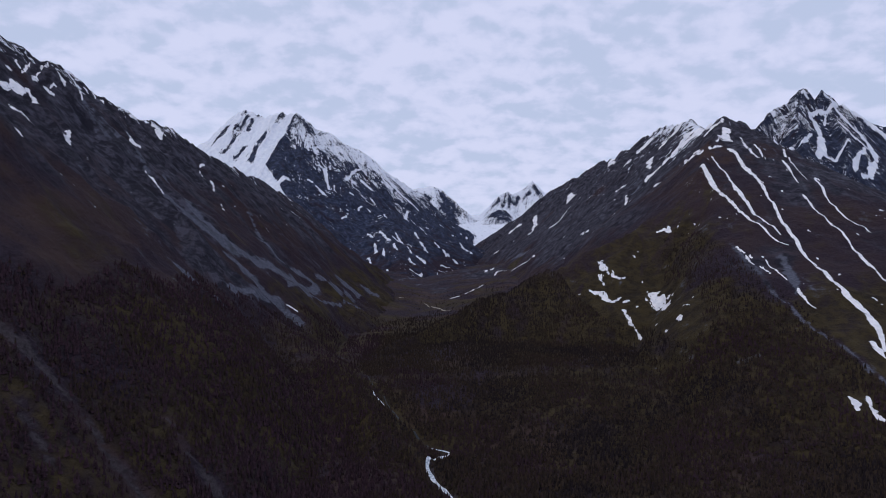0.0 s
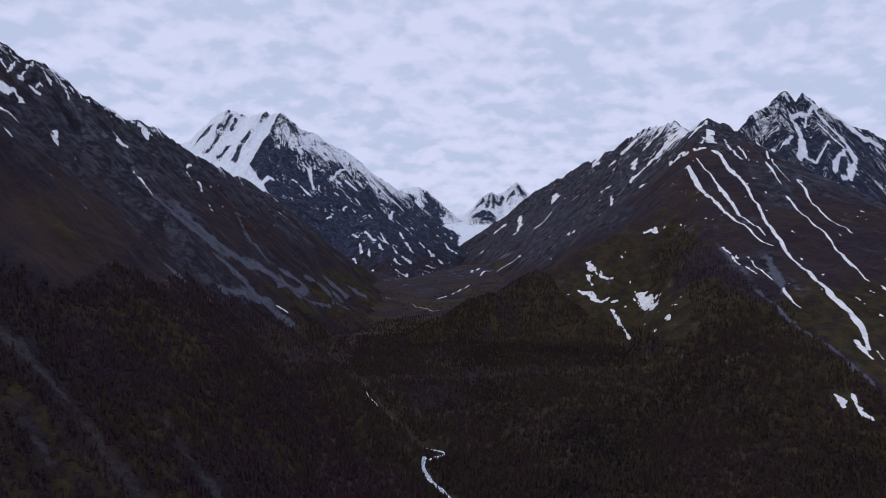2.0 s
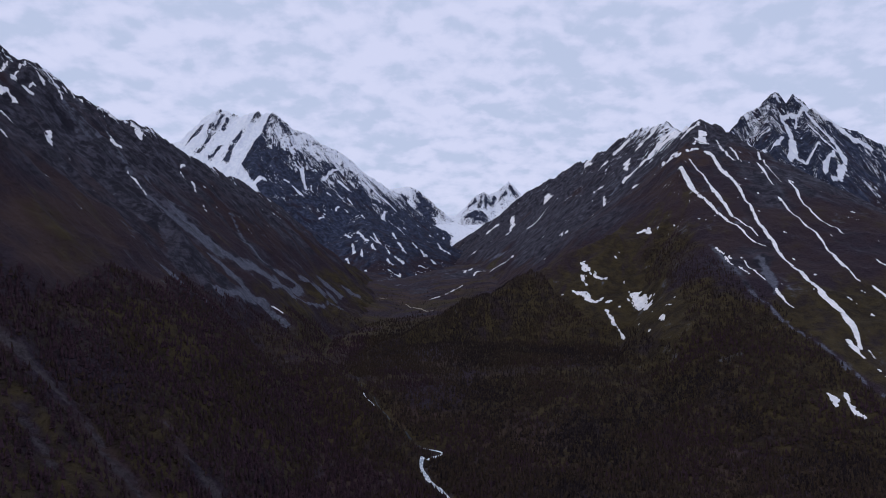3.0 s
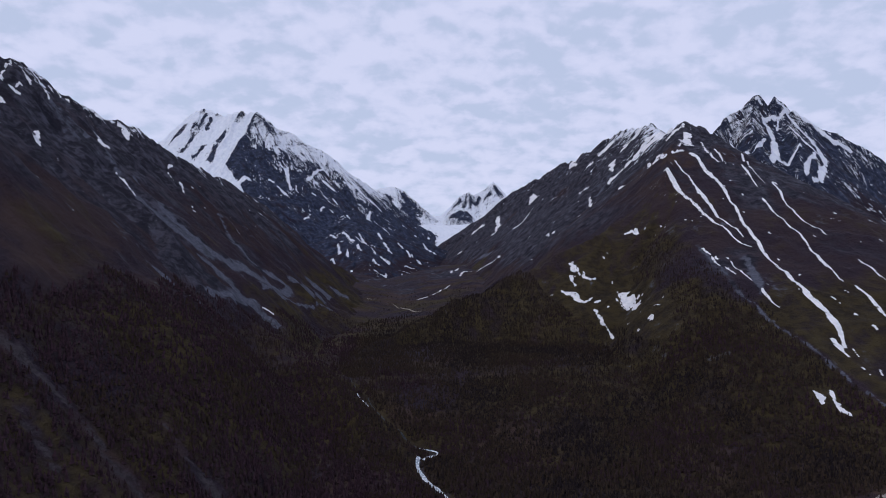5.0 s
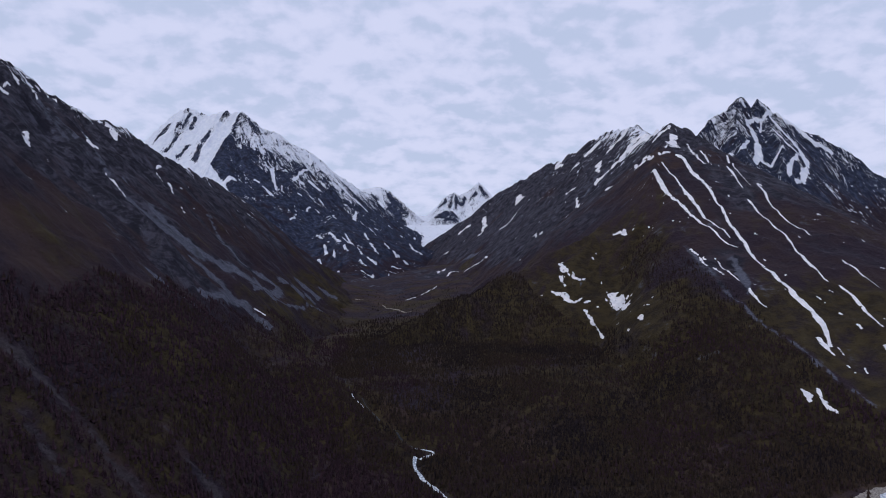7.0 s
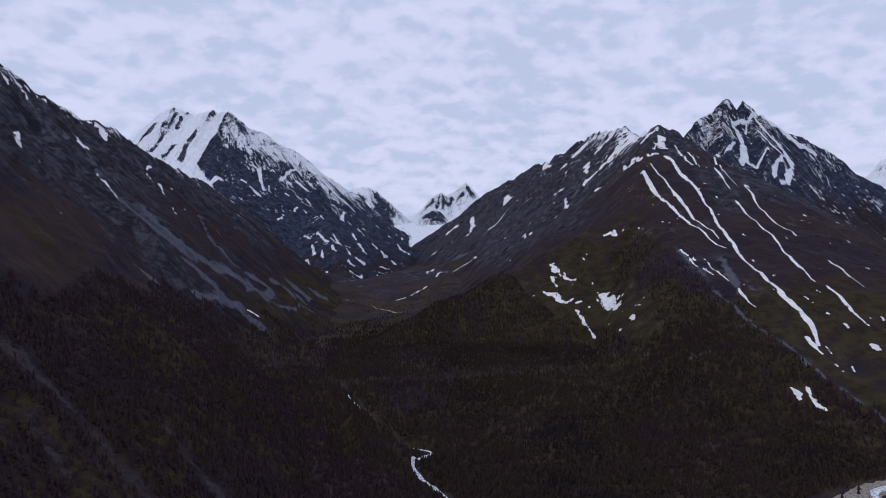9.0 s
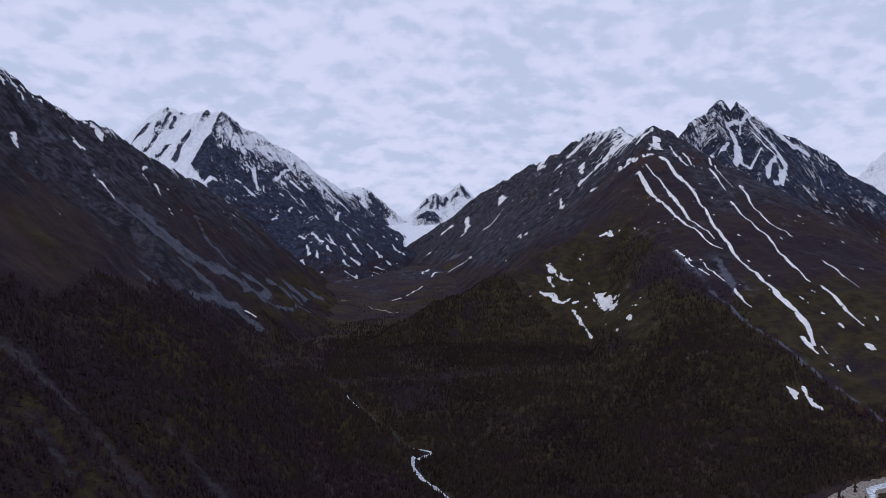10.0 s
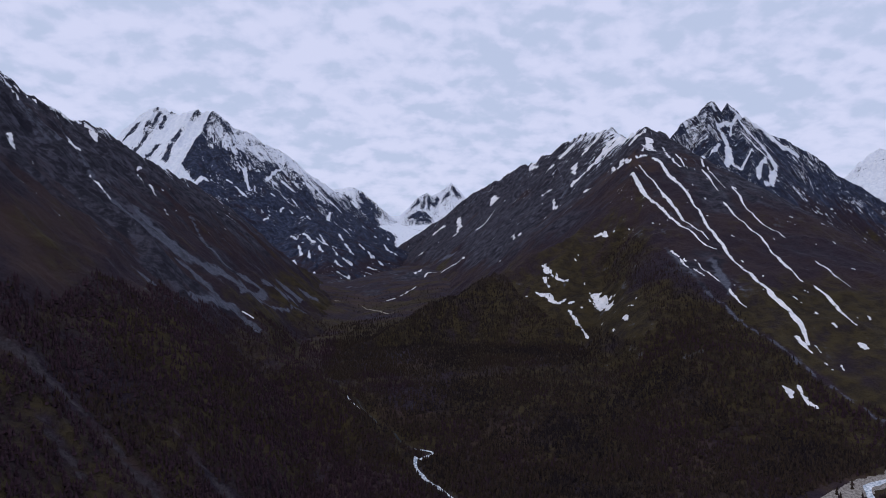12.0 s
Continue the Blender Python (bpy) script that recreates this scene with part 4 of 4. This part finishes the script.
snow_patch([(-485, 885), (-481, 885), (-478, 882)], [2.6, 2.6, 2.6])
snow_patch([(-491, 921), (-471, 887), (-468, 883)], [2.7, 3.5, 1.7])
snow_patch([(-467, 894), (-465, 893), (-462, 891)], [3.5, 3.5, 3.5])
snow_patch([(-171, 783), (-175, 785), (-186, 782)], [2.1, 2.1, 1.4])
snow_patch([(366, 560), (363, 546), (364, 536)], [3.8, 5.9, 2.9])
snow_patch([(374, 547), (373, 540), (371, 532)], [1.4, 2.2, 1.4])
snow_patch([(364, 518), (362, 511), (363, 507)], [2.9, 2.9, 1.4])
snow_patch([(377, 517), (374, 511), (371, 504)], [1.4, 2.1, 1.4])
snow_patch([(411, 536), (410, 530), (410, 524)], [2.2, 4.5, 3.0])


def snow_flecks(seed, count, x0, x1, y0, y1, low, high):
    """Small leftovers of snow, scattered over a stretch of slope."""
    r = np.random.default_rng(seed)
    x, y = r.uniform(x0, x1, 6 * count), r.uniform(y0, y1, 6 * count)
    z = ground_height(x, y)
    ok = (z > low) & (z < high) & (fbm(x / 50, y / 50, 2, seed) > -0.15)
    for cx, cy in list(zip(x[ok], y[ok]))[:count]:
        long, wide = r.uniform(1.5, 7.0), r.uniform(1.2, 3.2)
        snow_patch([(cx, cy), (cx + r.uniform(-1, 1), cy + long / 2), (cx + r.uniform(-1.5, 1.5), cy + long)], [0.7 * wide, wide, 0.6 * wide])


snow_flecks(5, 17, 170, 265, 680, 900, 70, 165)
snow_flecks(6, 46, 330, 560, 520, 1000, 70, 330)
snow_flecks(7, 20, 230, 560, 1000, 2300, 130, 480)


# ---------------------------------------------------------------- forest
def conifer_arrays(rng, tiers, sides):
    """One conifer, a metre tall and about a third wide: ragged skirts of boughs, one over another."""
    v, f = [], []
    for k in range(tiers):
        base, top = 0.08 + 0.80 * k / tiers, min(1.0, 0.08 + 0.80 * (k + 1) / tiers + 0.20)
        r = 0.23 * (1 - 0.80 * k / tiers) * rng.uniform(0.85, 1.15)
        turn = rng.uniform(0, 6.28)
        i0 = len(v)
        for j in range(sides):
            a = turn + 6.283 * (j + rng.uniform(-0.25, 0.25)) / sides
            rr = r * rng.uniform(0.7, 1.2)
            v.append((rr * math.cos(a), rr * math.sin(a), base + rng.uniform(-0.05, 0.05)))
        v.append((rng.uniform(-0.01, 0.01), rng.uniform(-0.01, 0.01), top if k < tiers - 1 else 1.0))
        f += [(i0 + j, i0 + (j + 1) % sides, i0 + sides) for j in range(sides)]
    return np.array(v), np.array(f)


def tree_line(x, y):
    """Height above which no trees stand, on each side of the valley."""
    left = np.interp(y, [300, 600, 700, 800, 1000, 1500, 1900, 2050], [152, 138, 115, 84, 76, 70, 72, 40])
    right = np.interp(x, [0, 100, 150, 190, 235, 265, 290, 325, 345], [120, 146, 142, 86, 76, 104, 160, 188, 40])
    return np.where(x < -40, left, right) + np.where(x < -40, 26, 14) * fbm(x / 45, y / 45, 4, 91)


def forest_places(rng, x0, x1, y0, y1, gap):
    n = int((x1 - x0) * (y1 - y0) / gap ** 2)
    x, y = rng.uniform(x0, x1, n), rng.uniform(y0, y1, n)
    z = ground_height(x, y)
    low = z < 215
    x, y, z = x[low], y[low], z[low]
    n = len(x)
    river = line_field(x, y, RIVER)[0]
    thin = fbm(x / 45, y / 45, 3, 61)
    bare = np.maximum(line_amount(x, y, SCREE["left"], 33), line_amount(x, y, SCREE["right"], 33))
    for pts, widths in SNOW_SPOTS:
        bare = np.maximum(bare, line_field(x, y, pts)[0] < 0.5 * max(widths) + 2)
    bare = np.maximum(bare, line_field(x, y, BAR)[0] < 13)
    # dense on the slopes and the knoll, only scattered in the open valley behind them
    crest = np.interp(x, [-250, -190, -150, 0, 80, 167, 265, 355], [770, 770, 860, 865, 880, 900, 930, 1000])
    thin = thin - 1.12 * sstep(10, 40, y - crest)
    keep = (z < tree_line(x, y)) & (river > 2.6) & (rng.uniform(0, 1, n) < (0.88 + 0.6 * thin) * (1 - 0.97 * np.minimum(1.3 * bare, 1)))
    return x[keep], y[keep], z[keep]


def build_forest(title, rng, box, gap, tiers, sides, label):
    x, y, z = forest_places(rng, *box, gap)
    n = len(x)
    kinds = [conifer_arrays(rng, tiers, sides) for _ in range(6)]
    pick = rng.integers(0, 6, n)
    size = (rng.uniform(3.6, 7.0, n) + 1.2 * fbm(x / 35, y / 35, 3, 52)) * np.where(rng.uniform(0, 1, n) < 0.3, 0.6, 1) * np.interp(y, [260, 420, 700], [0.74, 0.95, 0.72])
    fat, turn = rng.uniform(0.8, 1.25, n), rng.uniform(0, 6.28, n)
    vs, fs, off = [], [], 0
    for k, (v, f) in enumerate(kinds):
        i = np.where(pick == k)[0]
        c, s = np.cos(turn[i])[:, None], np.sin(turn[i])[:, None]
        w = (size[i] * fat[i])[:, None]
        px = x[i][:, None] + w * (v[None, :, 0] * c - v[None, :, 1] * s)
        py = y[i][:, None] + w * (v[None, :, 0] * s + v[None, :, 1] * c)
        pz = z[i][:, None] - 0.3 + size[i][:, None] * v[None, :, 2]
        vs.append(np.stack([px, py, pz], -1).reshape(-1, 3))
        fs.append((f[None] + (np.arange(len(i)) * len(v))[:, None, None] + off).reshape(-1, 3))
        off += len(i) * len(v)
    me = mesh_from(title, np.concatenate(vs), np.concatenate(fs), NEEDLES, False)
    return tagged(new(title, me), label, "forest", kind="stuff")


rng = np.random.default_rng(4)
build_forest("forest", rng, (-360, 400, 200, 620), 2.2, 3, 5, "dense dark conifer forest on the lower slopes near the stream")
build_forest("forest", rng, (-360, 380, 620, 1100), 3.1, 3, 4, "dense dark conifer forest on the lower slopes")
build_forest("forest", rng, (-92, 210, 640, 900), 2.9, 3, 4, "darker dense conifer stand on the wooded knoll")
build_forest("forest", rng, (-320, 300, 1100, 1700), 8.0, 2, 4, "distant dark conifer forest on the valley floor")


# ---------------------------------------------------------------- single trees, on the slopes that are passed nearest
def part(name, bm, mat, parent, label=""):
    me = bpy.data.meshes.new(name)
    bm.to_mesh(me)
    bm.free()
    me.materials.append(mat)
    ob = new(name, me)
    ob.parent = parent
    return tagged(ob, label)


def conifer(rng, tall):
    """A slender conifer: a tapered trunk with a slight lean and tiers of drooping boughs."""
    tree = new("conifer_tree")
    lean = rng.uniform(-0.03, 0.03, 2) * tall
    bm = bmesh.new()
    rings = []
    for k in range(5):
        u = k / 4
        r = 0.026 * tall * (1 - 0.93 * u)
        rings.append([bm.verts.new((lean[0] * u * u + r * math.cos(a), lean[1] * u * u + r * math.sin(a), tall * (0.97 * u) - 0.4 * (1 - u))) for a in np.arange(6) * 1.0472])
    for a, c in zip(rings, rings[1:]):
        for j in range(6):
            bm.faces.new((a[j], a[(j + 1) % 6], c[(j + 1) % 6], c[j]))
    bm.faces.new(rings[-1])
    part("trunk", bm, BARK, tree, "grey-brown tapered trunk")
    bm = bmesh.new()
    tiers = 9
    for k in range(tiers):
        u = 0.12 + 0.86 * k / (tiers - 1)
        reach = tall * 0.24 * (1 - u) ** 0.8 * rng.uniform(0.85, 1.15) + 0.05 * tall * (1 - u) + 0.06
        cx, cy = lean[0] * u * u, lean[1] * u * u
        boughs = 8 if k < 6 else 5
        spin = rng.uniform(0, 6.28)
        for j in range(boughs):
            if rng.uniform() < 0.12:
                continue
            a, long = spin + 6.283 * j / boughs + rng.uniform(-0.2, 0.2), reach * rng.uniform(0.7, 1.2)
            wide, z0 = 0.42 * long + 0.08, tall * u + rng.uniform(-0.02, 0.02) * tall
            ca, sa = math.cos(a), math.sin(a)
            root = bm.verts.new((cx, cy, z0 + 0.07 * tall * (1.1 - u)))
            le = bm.verts.new((cx + 0.6 * long * ca - wide * sa, cy + 0.6 * long * sa + wide * ca, z0 - 0.10 * long))
            ri = bm.verts.new((cx + 0.6 * long * ca + wide * sa, cy + 0.6 * long * sa - wide * ca, z0 - 0.10 * long))
            tip = bm.verts.new((cx + long * ca, cy + long * sa, z0 - 0.28 * long))
            keel = bm.verts.new((cx + 0.55 * long * ca, cy + 0.55 * long * sa, z0 + 0.10 * long))
            for f in ((root, le, keel), (root, keel, ri), (le, tip, keel), (keel, tip, ri)):
                bm.faces.new(f)
    top = bm.verts.new((lean[0], lean[1], tall))
    skirt = [bm.verts.new((lean[0] + 0.05 * tall * math.cos(a), lean[1] + 0.05 * tall * math.sin(a), 0.86 * tall)) for a in np.arange(5) * 1.2566]
    for j in range(5):
        bm.faces.new((skirt[j], skirt[(j + 1) % 5], top))
    part("crown", bm, NEEDLES, tree, "dark drooping needle boughs")
    return tagged(tree, "slender dark conifer tree standing on a wooded slope", "tree", "single conifers")


tree_rng = np.random.default_rng(12)
models = [conifer(tree_rng, h) for h in (5.2, 6.0, 6.6, 7.2, 5.6)]
spots = []
for box, count in (((-215, -85, 255, 345), 130), ((60, 235, 372, 440), 90), ((-70, 60, 372, 440), 60)):
    x, y = tree_rng.uniform(box[0], box[1], 4 * count), tree_rng.uniform(box[2], box[3], 4 * count)
    bare = np.maximum(line_amount(x, y, SCREE["left"], 33), (line_field(x, y, BAR)[0] < 20) | (line_field(x, y, RIVER)[0] < 4))
    x, y = x[bare < 0.3][:count], y[bare < 0.3][:count]
    spots += list(zip(x, y, surface_height(x, y)))
for k, (x, y, z) in enumerate(spots):
    m = pose(x, y, z - 0.1, 0, 0, tree_rng.uniform(0, 360))
    if k < len(models):
        models[k].matrix_basis = m
    else:
        copy_thing(models[k % len(models)], m)
